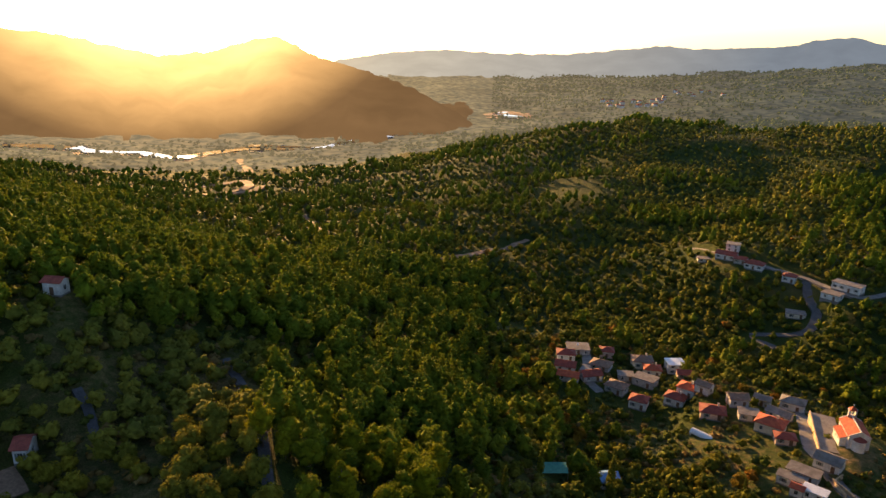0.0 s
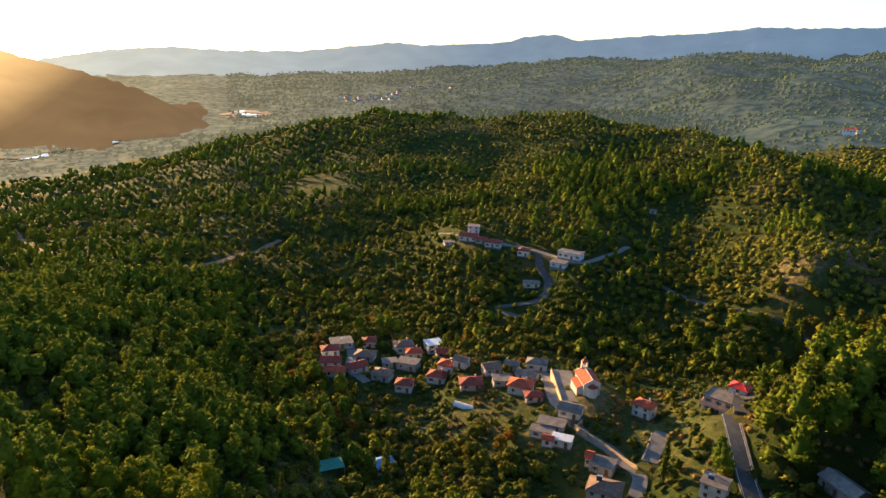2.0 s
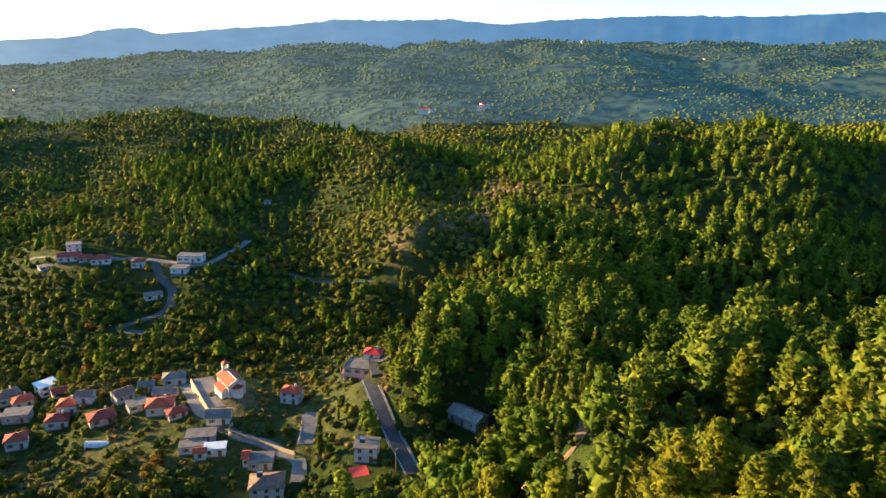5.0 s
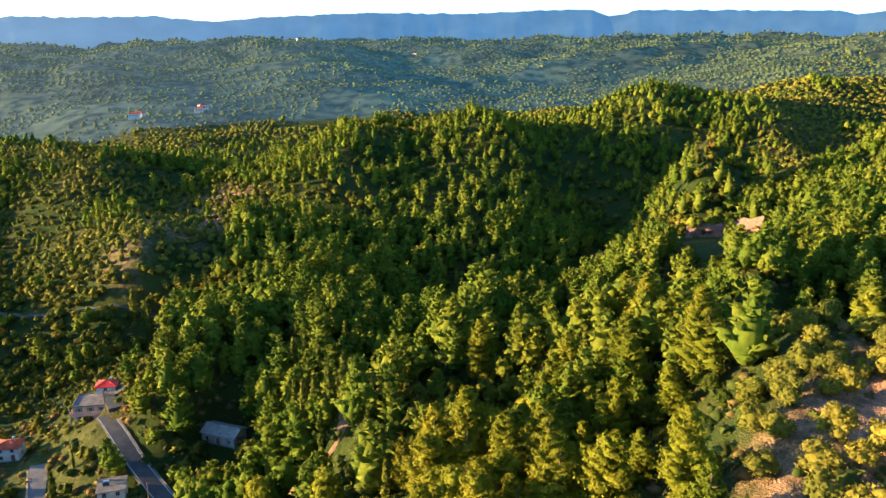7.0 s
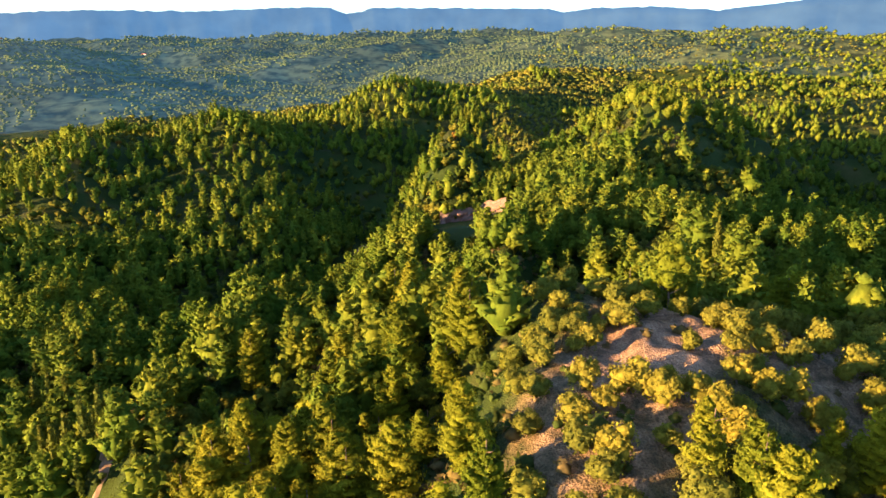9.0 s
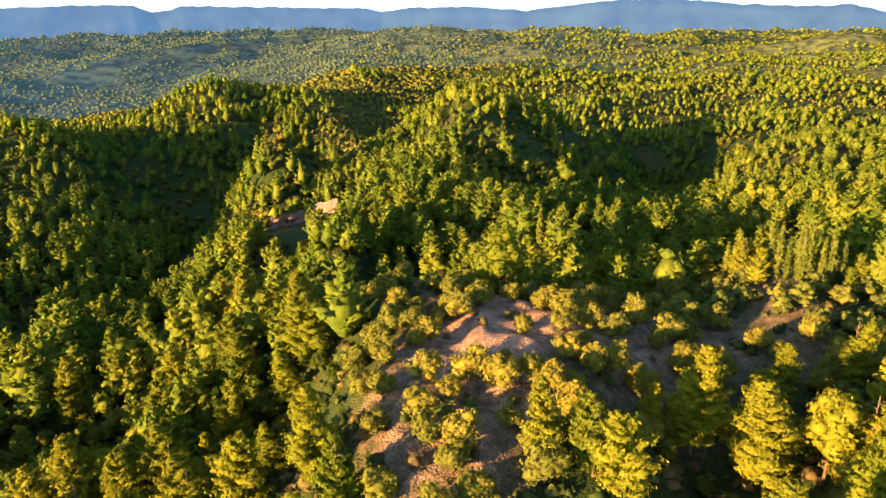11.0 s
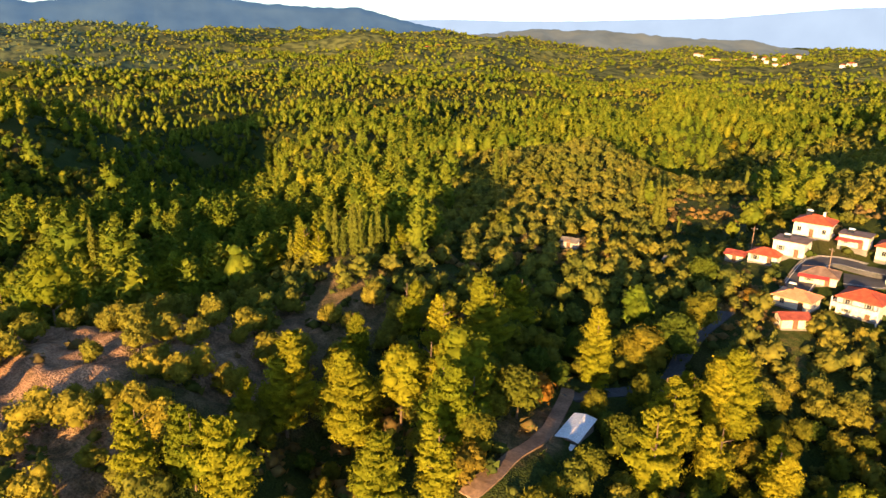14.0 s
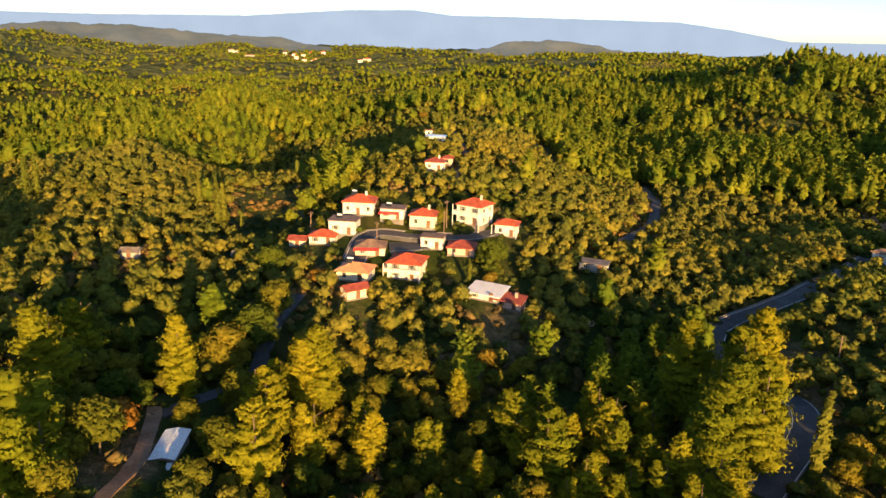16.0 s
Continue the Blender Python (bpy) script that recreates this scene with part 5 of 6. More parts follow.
    bm = bmesh.new()
    box(bm, bx - .5, bx + .5, -1.22, 1.22, h, h + 2.2)
    box(bm, bx - .6, bx + .6, -1.35, 1.35, h + 3.9, h + 4.15)
    part("lintel", bm, WHITE_WALL, tower)
    bm = bmesh.new()
    bmesh.ops.create_cone(bm, cap_ends=True, segments=4, radius1=1.75, radius2=0.05, depth=1.2, matrix=Matrix.Translation((bx, 0, h + 4.72)) @ Matrix.Rotation(radians(45), 4, "Z"))
    part("cap", bm, TILE_RED, tower)
    bm = bmesh.new()
    bmesh.ops.create_cone(bm, cap_ends=True, segments=12, radius1=.42, radius2=.2, depth=.7, matrix=Matrix.Translation((bx, 0, h + 3.0)))
    part("bell", bm, STEEL, tower)
    bm = bmesh.new()
    box(bm, bx - .04, bx + .04, -.04, .04, h + 5.2, h + 6.1)
    box(bm, bx - .04, bx + .04, -.3, .3, h + 5.7, h + 5.8)
    part("cross", bm, WHITE_WALL, tower)
    return root


def square():
    pts = [Vector((*p, 0)) for p in PLAZA]
    c = sum(pts, Vector()) / 4
    z = ground_z(c.x, c.y) + 0.75
    top = [(p.x, p.y, z) for p in pts]
    low = [(p.x, p.y, z - 4) for p in pts]
    ob = part("pavement", solid(top + low, [(0, 1, 2, 3), (4, 5, 6, 7), (0, 1, 5, 4), (1, 2, 6, 5), (2, 3, 7, 6), (3, 0, 4, 7)]), PAVING)
    tagged(ob, "pale concrete square beside the church", "pavement", kind="structure")
    a, b = pts[3], pts[0]
    n = 8
    d = (b - a) / n
    side = Vector((-d.y, d.x, 0)).normalized() * 0.25
    bm = bmesh.new()
    for i in range(n):
        p = a + d * (i + .5)
        m = Matrix.Translation((p.x, p.y, z - 1.7)) @ Matrix.Rotation(math.atan2(d.y, d.x), 4, "Z") @ Matrix.Diagonal((d.length * 1.0, 0.4, 4.4 + 0.1 * (i % 2), 1))
        bmesh.ops.create_cube(bm, size=1, matrix=m)
    ob = part("square_wall", bm, STONE)
    tagged(ob, "ochre stone wall along the church square", "wall", kind="structure")


PAVING = surface("pale_paving", (0.19, 0.16, 0.135), (0.27, 0.235, 0.20), 0.35)
church()
square()
for x, y in PLAZA + CHURCH + [(136, 204), (142, 212), (146, 205), (140, 198), (132, 212), (127, 190), (122, 190)]:
    KEEP_CLEAR.append((x, y, 6.0))


# ---- retaining walls of single stones ----
def stone_wall(pts, height):
    line = spline(pts, 0.9)
    root = new("stone_wall")
    c = line[len(line) // 2]
    tagged(root, "low ochre retaining wall of rough stones by the lane", "wall", "stone walls")
    shapes = []
    for k in range(4):
        bm = bmesh.new()
        box(bm, -.5, .5, -.22, .22, -.25, .25, 0.06)
        for v in bm.verts:
            v.co += Vector((hrng.uniform(-.05, .05), hrng.uniform(-.04, .04), hrng.uniform(-.04, .04)))
        me = bpy.data.meshes.new("stone")
        bm.to_mesh(me)
        bm.free()
        me.materials.append(STONE)
        shapes.append(me)
    rows = int(height / 0.48) + 3
    n = 0
    for i in range(len(line) - 1):
        d = line[i + 1] - line[i]
        g = ground_z(line[i].x, line[i].y)
        for r in range(rows):
            if n >= 280:
                break
            ob = new("stone", shapes[hrng.randrange(4)])
            ob.parent = root
            p = line[i] + d * (0.5 + (0.35 if r % 2 else 0))
            ob.matrix_basis = pose(p.x, p.y, g - 0.9 + r * 0.48, hrng.uniform(-3, 3), hrng.uniform(-3, 3), math.degrees(math.atan2(d.y, d.x))) @ Matrix.Diagonal((d.length * 1.02, 1, 1, 1))
            n += 1


for pts, hh in zip(STONE_WALLS, (1.1, 0.9, 1.2)):
    stone_wall(pts, hh)
stone_wall(TERRACE, 1.0)


# ---- sheds, tunnel, nets, poles ----
def sheet_shed():
    a, b = Vector(SHED[0]), Vector(SHED[1])
    c, d = (a + b) / 2, b - a
    L, W, h = 7.6, 3.1, 1.7
    z = ground_z(c.x, c.y) + 0.1
    root = new("sheet_shed")
    root.matrix_basis = pose(c.x, c.y, z - 0.3, 0, 0, math.degrees(math.atan2(d.y, d.x)))
    tagged(root, "long shed under a white corrugated sheet roof by the track", "shed")
    bm = bmesh.new()
    box(bm, -L / 2, L / 2, -W / 2, W / 2, -1.5, h)
    part("wall", bm, CONCRETE, root)
    bm = bmesh.new()
    box(bm, -L / 2 - .03, -L / 2 + .06, -.7, .7, 0.0, 1.6)
    part("door", bm, BROWN_WOOD, root)
    for s in (-1, 1):
        n = 30
        vs, fs = [], []
        for i in range(n + 1):
            x = -L / 2 - .3 + (L + .6) * i / n
            q = 0.05 * (i % 2)
            vs += [(x, 0, h + 0.38 + q), (x, s * (W / 2 + .35), h + 0.02 + q), (x, 0, h + 0.33 + q), (x, s * (W / 2 + .35), h - 0.03 + q)]
        for i in range(n):
            k = i * 4
            fs += [(k, k + 1, k + 5, k + 4), (k + 2, k + 3, k + 7, k + 6), (k + 1, k + 3, k + 7, k + 5)]
        ob = link_mesh("roof_sheet", vs, fs, SHEET_WHITE, root)
    bm = bmesh.new()
    box(bm, -L / 2 - 2.0, -L / 2 - .3, -W / 2, W / 2 - 1, h - .5, h - .42)
    part("lean_to", bm, SHEET_WHITE, root)
    for y in (-W / 2 + .1, W / 2 - 1.1):
        bm = bmesh.new()
        box(bm, -L / 2 - 1.95, -L / 2 - 1.85, y - .05, y + .05, -1.5, h - .5)
        part("post", bm, POLE_WOOD, root)
    for k in (-1, 0, 1):
        x, y = c.x + k * d.x * .4, c.y + k * d.y * .4
        r = math.hypot(x, y)
        KEEP_CLEAR.append((x, y, 3.4))
        KEEP_CLEAR.append((x * (1 - 5 / r), y * (1 - 5 / r), 2.6))


def polytunnel():
    a, b = Vector(TUNNEL[0]), Vector(TUNNEL[1])
    c, d = (a + b) / 2, b - a
    z = ground_z(c.x, c.y)
    root = new("polytunnel")
    root.matrix_basis = pose(c.x, c.y, z, 0, 0, math.degrees(math.atan2(d.y, d.x)))
    tagged(root, "small arched tunnel covered with white plastic sheet", "greenhouse")
    L, R = 8.0, 1.5
    vs, fs = [], []
    for i in range(9):
        x = -L / 2 + L * i / 8
        for k in range(11):
            t = math.pi * k / 10
            sag = 0.06 if i % 2 else 0
            vs.append((x, (R - sag) * math.cos(t), (R - sag) * math.sin(t) - .1))
    for i in range(8):
        for k in range(10):
            fs.append((i * 11 + k, i * 11 + k + 1, i * 11 + k + 12, i * 11 + k + 11))
    link_mesh("cover", vs, fs, SHEET_WHITE, root, True)
    for x in (-L / 2, L / 2):
        bm = bmesh.new()
        bmesh.ops.create_circle(bm, cap_ends=True, segments=20, radius=R - .05, matrix=Matrix.Translation((x * .99, 0, -.1)) @ Matrix.Rotation(radians(90), 4, "Y"))
        part("end_sheet", bm, SHEET_WHITE, root)
    KEEP_CLEAR.append((c.x, c.y, 5.5))
    KEEP_CLEAR.append((c.x * .975, c.y * .975, 5))


def canopy(name, place, w, d, h, mat, label, category):
    x, y = place
    root = new(name)
    root.matrix_basis = pose(x, y, ground_z(x, y), 0, 0, -math.degrees(math.atan2(x, y)) + 12)
    tagged(root, label, category)
    n = 10
    vs, fs = [], []
    for i in range(n + 1):
        for j in range(n + 1):
            u, v = i / n, j / n
            vs.append((w * (u - .5), d * (v - .5), h + 0.3 * v - 0.35 * math.sin(math.pi * u) * math.sin(math.pi * v) * 0.5))
    for i in range(n):
        for j in range(n):
            fs.append((i * (n + 1) + j, (i + 1) * (n + 1) + j, (i + 1) * (n + 1) + j + 1, i * (n + 1) + j + 1))
    link_mesh("cover", vs, fs, mat, root, True)
    for sx in (-1, 1):
        for sy in (-1, 1):
            bm = bmesh.new()
            bmesh.ops.create_cone(bm, cap_ends=True, segments=8, radius1=.05, radius2=.05, depth=h + 1.0, matrix=Matrix.Translation((sx * w * .48, sy * d * .48, (h - 1.0) / 2)))
            part("post", bm, STEEL, root)
    KEEP_CLEAR.append((x, y, max(w, d) * .6 + 1))
    KEEP_CLEAR.append((x * .97, y * .97, max(w, d) * .5 + 1))


def utility_pole(x, y):
    root = new("utility_pole")
    root.matrix_basis = pose(x, y, ground_z(x, y), hrng.uniform(-2, 2), hrng.uniform(-2, 2), hrng.uniform(0, 180))
    tagged(root, "weathered wooden utility pole with a crossarm", "pole", "utility poles")
    bm = bmesh.new()
    bmesh.ops.create_cone(bm, cap_ends=True, segments=8, radius1=.16, radius2=.11, depth=8.5, matrix=Matrix.Translation((0, 0, 3.45)))
    part("pole", bm, POLE_WOOD, root)
    bm = bmesh.new()
    box(bm, -.9, .9, -.14, -.04, 7.0, 7.12)
    arm = part("crossarm", bm, POLE_WOOD, root)
    for k in (-.75, 0, .75):
        bm = bmesh.new()
        bmesh.ops.create_cone(bm, cap_ends=True, segments=8, radius1=.05, radius2=.03, depth=.18, matrix=Matrix.Translation((k, -.09, 7.2)))
        part("insulator", bm, SHEET_WHITE, arm)
    KEEP_CLEAR.append((x, y, 2.5))


sheet_shed()
polytunnel()
canopy("net_canopy", NET, 8, 5, 2.4, NET_GREEN, "dark green shade net stretched over posts", "canopy")
canopy("carport", CARPORT, 5, 4.5, 2.6, RED_CLOTH, "red canopy on thin posts beside a house", "canopy")
for x, y in POLES:
    utility_pole(x, y)


# ---- the rock face ----
SCRUB = surface("dry_scrub", (0.045, 0.052, 0.020), (0.11, 0.085, 0.04), 0.4, 0.95, 0.6)


def cliff():
    line = spline(CLIFF, 1.0)
    n, m = len(line), 14
    vs, fs = [], []
    for i, p in enumerate(line):
        out = Vector((-p.x, -p.y, 0)).normalized()
        for j in range(m):
            f = j / (m - 1)
            q = p + out * (4.0 * (1 - f) ** 0.7 + 2.6 * noise.fractal(Vector((i * .16, f * 2.2, 4)), 1, 2, 4) + (0.9 if int(f * 5 + noise.noise(Vector((i * .1, 0, 0)))) % 2 else 0))
            g = ground_z(p.x, p.y)
            top = 6.5 + 1.8 * noise.noise(Vector((i * .12, 3, 0)))
            vs.append((q.x, q.y, g - 3 + (top + 3) * f))
    k = m
    for i in range(n - 1):
        for j in range(m - 1):
            fs.append((i * k + j, (i + 1) * k + j, (i + 1) * k + j + 1, i * k + j + 1))
    ob = link_mesh("cliff", vs, fs, ROCK)
    brow, bfs = [], []
    for i, p in enumerate(line):
        out = Vector((-p.x, -p.y, 0)).normalized()
        edge = vs[i * m + m - 1]
        for q in (0.0, 1.2, 2.8, 4.8, 8.0):
            s = p - out * q
            f = q / 8.0
            z = edge[2] * (1 - f) + (ground_z(s.x, s.y) - 0.3) * f
            brow.append((edge[0] if q == 0 else s.x, edge[1] if q == 0 else s.y, z + (0.5 * noise.noise(Vector((i * .3, q, 1))) if q else 0)))
    for i in range(n - 1):
        for j in range(4):
            bfs.append((i * 5 + j, (i + 1) * 5 + j, (i + 1) * 5 + j + 1, i * 5 + j + 1))
    tagged(link_mesh("cliff_top", brow, bfs, SCRUB, smooth=True), "scrubby ledge above the rock face", "ledge", kind="structure")
    tagged(ob, "pinkish layered rock face below the pines", "cliff", kind="structure")
    for p in line[::3]:
        r = math.hypot(p.x, p.y)
        for back in (6, 12, 18, 24, 31, 38, 45, 53, 61, 69):
            KEEP_CLEAR.append((p.x * (1 - back / r), p.y * (1 - back / r), 5.5))


cliff()


# ---- houses on the far plain ----
def far_house():
    root = new("far_house")
    tagged(root, "small white house with a tiled roof on the far plain", "house", "houses of the far towns")
    bm = bmesh.new()
    box(bm, -7, 7, -5, 5, -6, 6, 0.1)
    part("wall", bm, WHITE_WALL, root)
    roof_part(root, "hip", 14, 10, 6, TILE_RED, "")
    for k in (-4, 0, 4):
        window_part(root, k, -5, 2.4, 0, 1.4, 1.8)
    return root


def far_towns():
    first = far_house()
    used = False
    for az, r, wa, wr, n in ((164.2, 2640, 3.6, 160, 42), (160.3, 2700, 1.2, 60, 6), (171, 2080, 0.6, 30, 3), (14.8, 2340, 2.6, 120, 18), (50.7, 1132, 0.7, 20, 2), (55.3, 1180, 0.6, 20, 2), (124, 1580, 0.6, 20, 3), (140, 1650, 3, 120, 5), (20, 2600, 3, 150, 8), (66, 2700, 6, 200, 4)):
        for _ in range(n):
            a, d = az + hrng.uniform(-wa, wa), r + hrng.uniform(-wr, wr)
            x, y = polar(a, d)
            m = pose(x, y, ground_z(x, y) + 2.5, 0, 0, -a + hrng.uniform(-30, 30))
            if used:
                copy_thing(first, m)
            else:
                first.matrix_basis = m
                used = True


far_towns()

# ---- trees ----
rng = np.random.default_rng(7)


def _ico():
    bm = bmesh.new()
    bmesh.ops.create_icosphere(bm, subdivisions=1, radius=1.0)
    v = np.array([p.co[:] for p in bm.verts])
    f = np.array([[q.index for q in p.verts] for p in bm.faces])
    bm.free()
    return v, f


ICO_V, ICO_F = _ico()
OCT_V = np.array([(1, 0, 0), (-1, 0, 0), (0, 1, 0), (0, -1, 0), (0, 0, 1), (0, 0, -1)], float)
OCT_F = np.array([(0, 2, 4), (2, 1, 4), (1, 3, 4), (3, 0, 4), (2, 0, 5), (1, 2, 5), (3, 1, 5), (0, 3, 5)])


def tufts(centre, radii, count, size, up=0.25):
    """Small leaf triangles standing out of a clump's skin."""
    d = rng.normal(size=(count, 3))
    d[:, 2] += up
    d /= np.linalg.norm(d, axis=1)[:, None]
    p = centre + d * radii * rng.uniform(0.85, 1.12, (count, 1))
    nrm = d + rng.normal(size=(count, 3)) * 0.38
    a = np.cross(nrm, rng.normal(size=(count, 3)))
    a /= np.linalg.norm(a, axis=1)[:, None]
    b = np.cross(nrm, a)
    b /= np.linalg.norm(b, axis=1)[:, None]
    s = size * rng.uniform(0.6, 1.4, (count, 1))
    tri = np.stack([p - a * s * 0.55 - b * s * 0.4, p + a * s * 0.55 - b * s * 0.4, p + b * s * 0.8], 1)
    return tri.reshape(-1, 3), np.arange(count * 3).reshape(-1, 3)


def join(pieces):
    vs, fs, n = [], [], 0
    for v, f in pieces:
        vs.append(v)
        fs.append(f + n)
        n += len(v)
    return np.concatenate(vs), np.concatenate(fs)


def clump(centre, radii, count, size, core=True):
    out = []
    radii = np.asarray(radii, float)
    if core:
        cv, cf, k = (OCT_V, OCT_F, 1.0) if core == "octa" else (ICO_V, ICO_F, 0.78)
        out.append((centre + cv * radii * k * rng.uniform(0.75, 1.15, (len(cv), 1)), cf))
    if count:
        out.append(tufts(centre, radii, count, size))
    return join(out)


def sprays(p, d, size):
    """Leaf triangles at the places p that face roughly along d."""
    count = len(p)
    nrm = d + rng.normal(size=(count, 3)) * 0.42
    a = np.cross(nrm, rng.normal(size=(count, 3)))
    a /= np.linalg.norm(a, axis=1)[:, None]
    b = np.cross(nrm, a)
    b /= np.linalg.norm(b, axis=1)[:, None]
    s = size * rng.uniform(0.6, 1.4, (count, 1))
    tri = np.stack([p - a * s * 0.5 - b * s * 0.4, p + a * s * 0.5 - b * s * 0.4, p + b * s * 0.85], 1)
    return tri.reshape(-1, 3), np.arange(count * 3).reshape(-1, 3)


def pine_crown(h, w, boughs, n_spray, size, base=0.10, power=0.75, core="octa"):
    """A ragged cone of single boughs, each a flat upturned plate of needles round a thin dark column."""
    out = []
    bend = rng.normal(size=2) * h * 0.012
    cv, cf = (OCT_V, OCT_F) if core == "octa" else (ICO_V, ICO_F)
    for k in range(boughs):
        f = min(0.985, ((k + rng.uniform(0.2, 0.8)) / boughs) ** 0.92)
        full = (0.62 + 1.7 * f if f < 0.22 else ((1 - f) / 0.78) ** power) * w
        reach = full * rng.choice((0.72, 0.95, 1.12) if core == "full" else (0.86, 0.96, 1.06)) * rng.uniform(0.88, 1.08) + 0.04 * w
        a = k * 2.4 + rng.normal() * 0.45
        z = h * (base + (0.97 - base) * f)
        radii = np.array([reach * 0.60, reach * 0.34 + 0.10 * w, reach * 0.13 + 0.022 * h * (1.2 - f)])
        lift = rng.uniform(0.10, 0.45) + 0.5 * f

        def placed(p):
            x, y, q = p[:, 0] + reach * 0.52, p[:, 1], p[:, 2] + (p[:, 0] + reach * 0.52) * lift
            return np.stack([x * math.cos(a) - y * math.sin(a) + bend[0] * z / h * 9, x * math.sin(a) + y * math.cos(a) + bend[1] * z / h * 9, q + z], -1)

        out.append((placed(cv * radii * (0.82 if core == "full" else 1.0) * rng.uniform(0.75, 1.18, (len(cv), 1))), cf))
        if n_spray:
            d = rng.normal(size=(n_spray, 3)) + np.array([0.45, 0, 0.55])
            d /= np.linalg.norm(d, axis=1)[:, None]
            p = placed(d * radii * rng.uniform(0.88, 1.2, (n_spray, 1)))
            turned = np.stack([d[:, 0] * math.cos(a) - d[:, 1] * math.sin(a), d[:, 0] * math.sin(a) + d[:, 1] * math.cos(a), d[:, 2] + 0.35], -1)
            out.append(sprays(p, turned, size))
    wide, n = (0.34, 5) if core == "full" else (0.66, 6)
    turns = [6.283 * t / n for t in range(n)]
    body = [(0.3 * wide * w * math.cos(t), 0.3 * wide * w * math.sin(t), h * base) for t in turns]
    body += [(wide * w * math.cos(t), wide * w * math.sin(t), h * (base + 0.2)) for t in turns] + [(bend[0] * 9, bend[1] * 9, h)]
    faces = [(t, (t + 1) % n, n + t) for t in range(n)] + [((t + 1) % n, n + (t + 1) % n, n + t) for t in range(n)] + [(n + t, n + (t + 1) % n, 2 * n) for t in range(n)]
    out.append((np.array(body), np.array(faces)))
    return join(out)


def round_crown(h, w, n, n_tuft, size, base=0.14, core=True):
    """A dome of rounded clumps, hollowed and uneven."""
    out = [clump(np.array([0, 0, h * (base + 0.34)]), (w * 0.82, w * 0.82, h * 0.44), n_tuft * 2, size, core)]
    for i in range(n):
        a, e = rng.uniform(0, 6.283), math.asin(rng.uniform(-0.55, 1.0))
        q = w * 0.66 * rng.uniform(0.7, 1.05)
        c = np.array([q * math.cos(e) * math.cos(a), q * math.cos(e) * math.sin(a), h * (base + 0.36) + h * 0.36 * math.sin(e) * rng.uniform(0.8, 1.1)])
        s = w * rng.uniform(0.28, 0.46)
        out.append(clump(c, (s, s, s * rng.uniform(0.7, 0.95)), n_tuft, size, core))
    return join(out)


def spindle_crown(h, w, n_tuft, size):
    """A cypress: a narrow flame of upright sprays."""
    out = []
    n = 11
    for i in range(n):
        f = (i + 0.5) / n
        rad = w * (0.55 + 1.6 * f if f < 0.28 else (1 - ((f - 0.28) / 0.72) ** 1.7) + 0.06)
        c = np.array([rng.normal() * w * 0.08, rng.normal() * w * 0.08, h * (0.04 + 0.93 * f)])
        out.append(clump(c, (rad, rad, h * 0.075), n_tuft, size))
    return join(out)


def trunk_mesh(name, h, r, limbs, reach):
    """A tapered, slightly bent stem with a few limbs."""
    vs, fs = [], []

    def tube(p0, p1, r0, r1, seg=6):
        p0, p1 = Vector(p0), Vector(p1)
        q = (p1 - p0).to_track_quat("Z", "Y")
        n = len(vs)
        for p, rad in ((p0, r0), (p0.lerp(p1, 0.5) + Vector((rng.normal() * r0 * .5, rng.normal() * r0 * .5, 0)), (r0 + r1) / 2), (p1, r1)):
            for i in range(seg):
                a = 2 * math.pi * i / seg
                vs.append(p + q @ Vector((rad * math.cos(a), rad * math.sin(a), 0)))
        for k in range(2):
            for i in range(seg):
                j = (i + 1) % seg
                fs.append((n + k * seg + i, n + k * seg + j, n + (k + 1) * seg + j, n + (k + 1) * seg + i))

    tube((0, 0, -0.8), (0, 0, h), r, r * 0.35)
    for i in range(limbs):
        a, zz = 6.283 * i / max(1, limbs) + rng.normal() * 0.3, h * rng.uniform(0.35, 0.85)
        tube((0, 0, zz), (reach * math.cos(a), reach * math.sin(a), zz + reach * 0.6), r * 0.45, r * 0.15, 4)
    return np.array([v[:] for v in vs]), np.array(fs)


def tree_thing(kind, crown, trunk, leaf, label, category, group):
    root = new(kind)
    tagged(root, label, category, group)
    link_mesh("crown", *crown, leaf, root, True)
    link_mesh("trunk", *trunk, BARK, root, True)
    return root


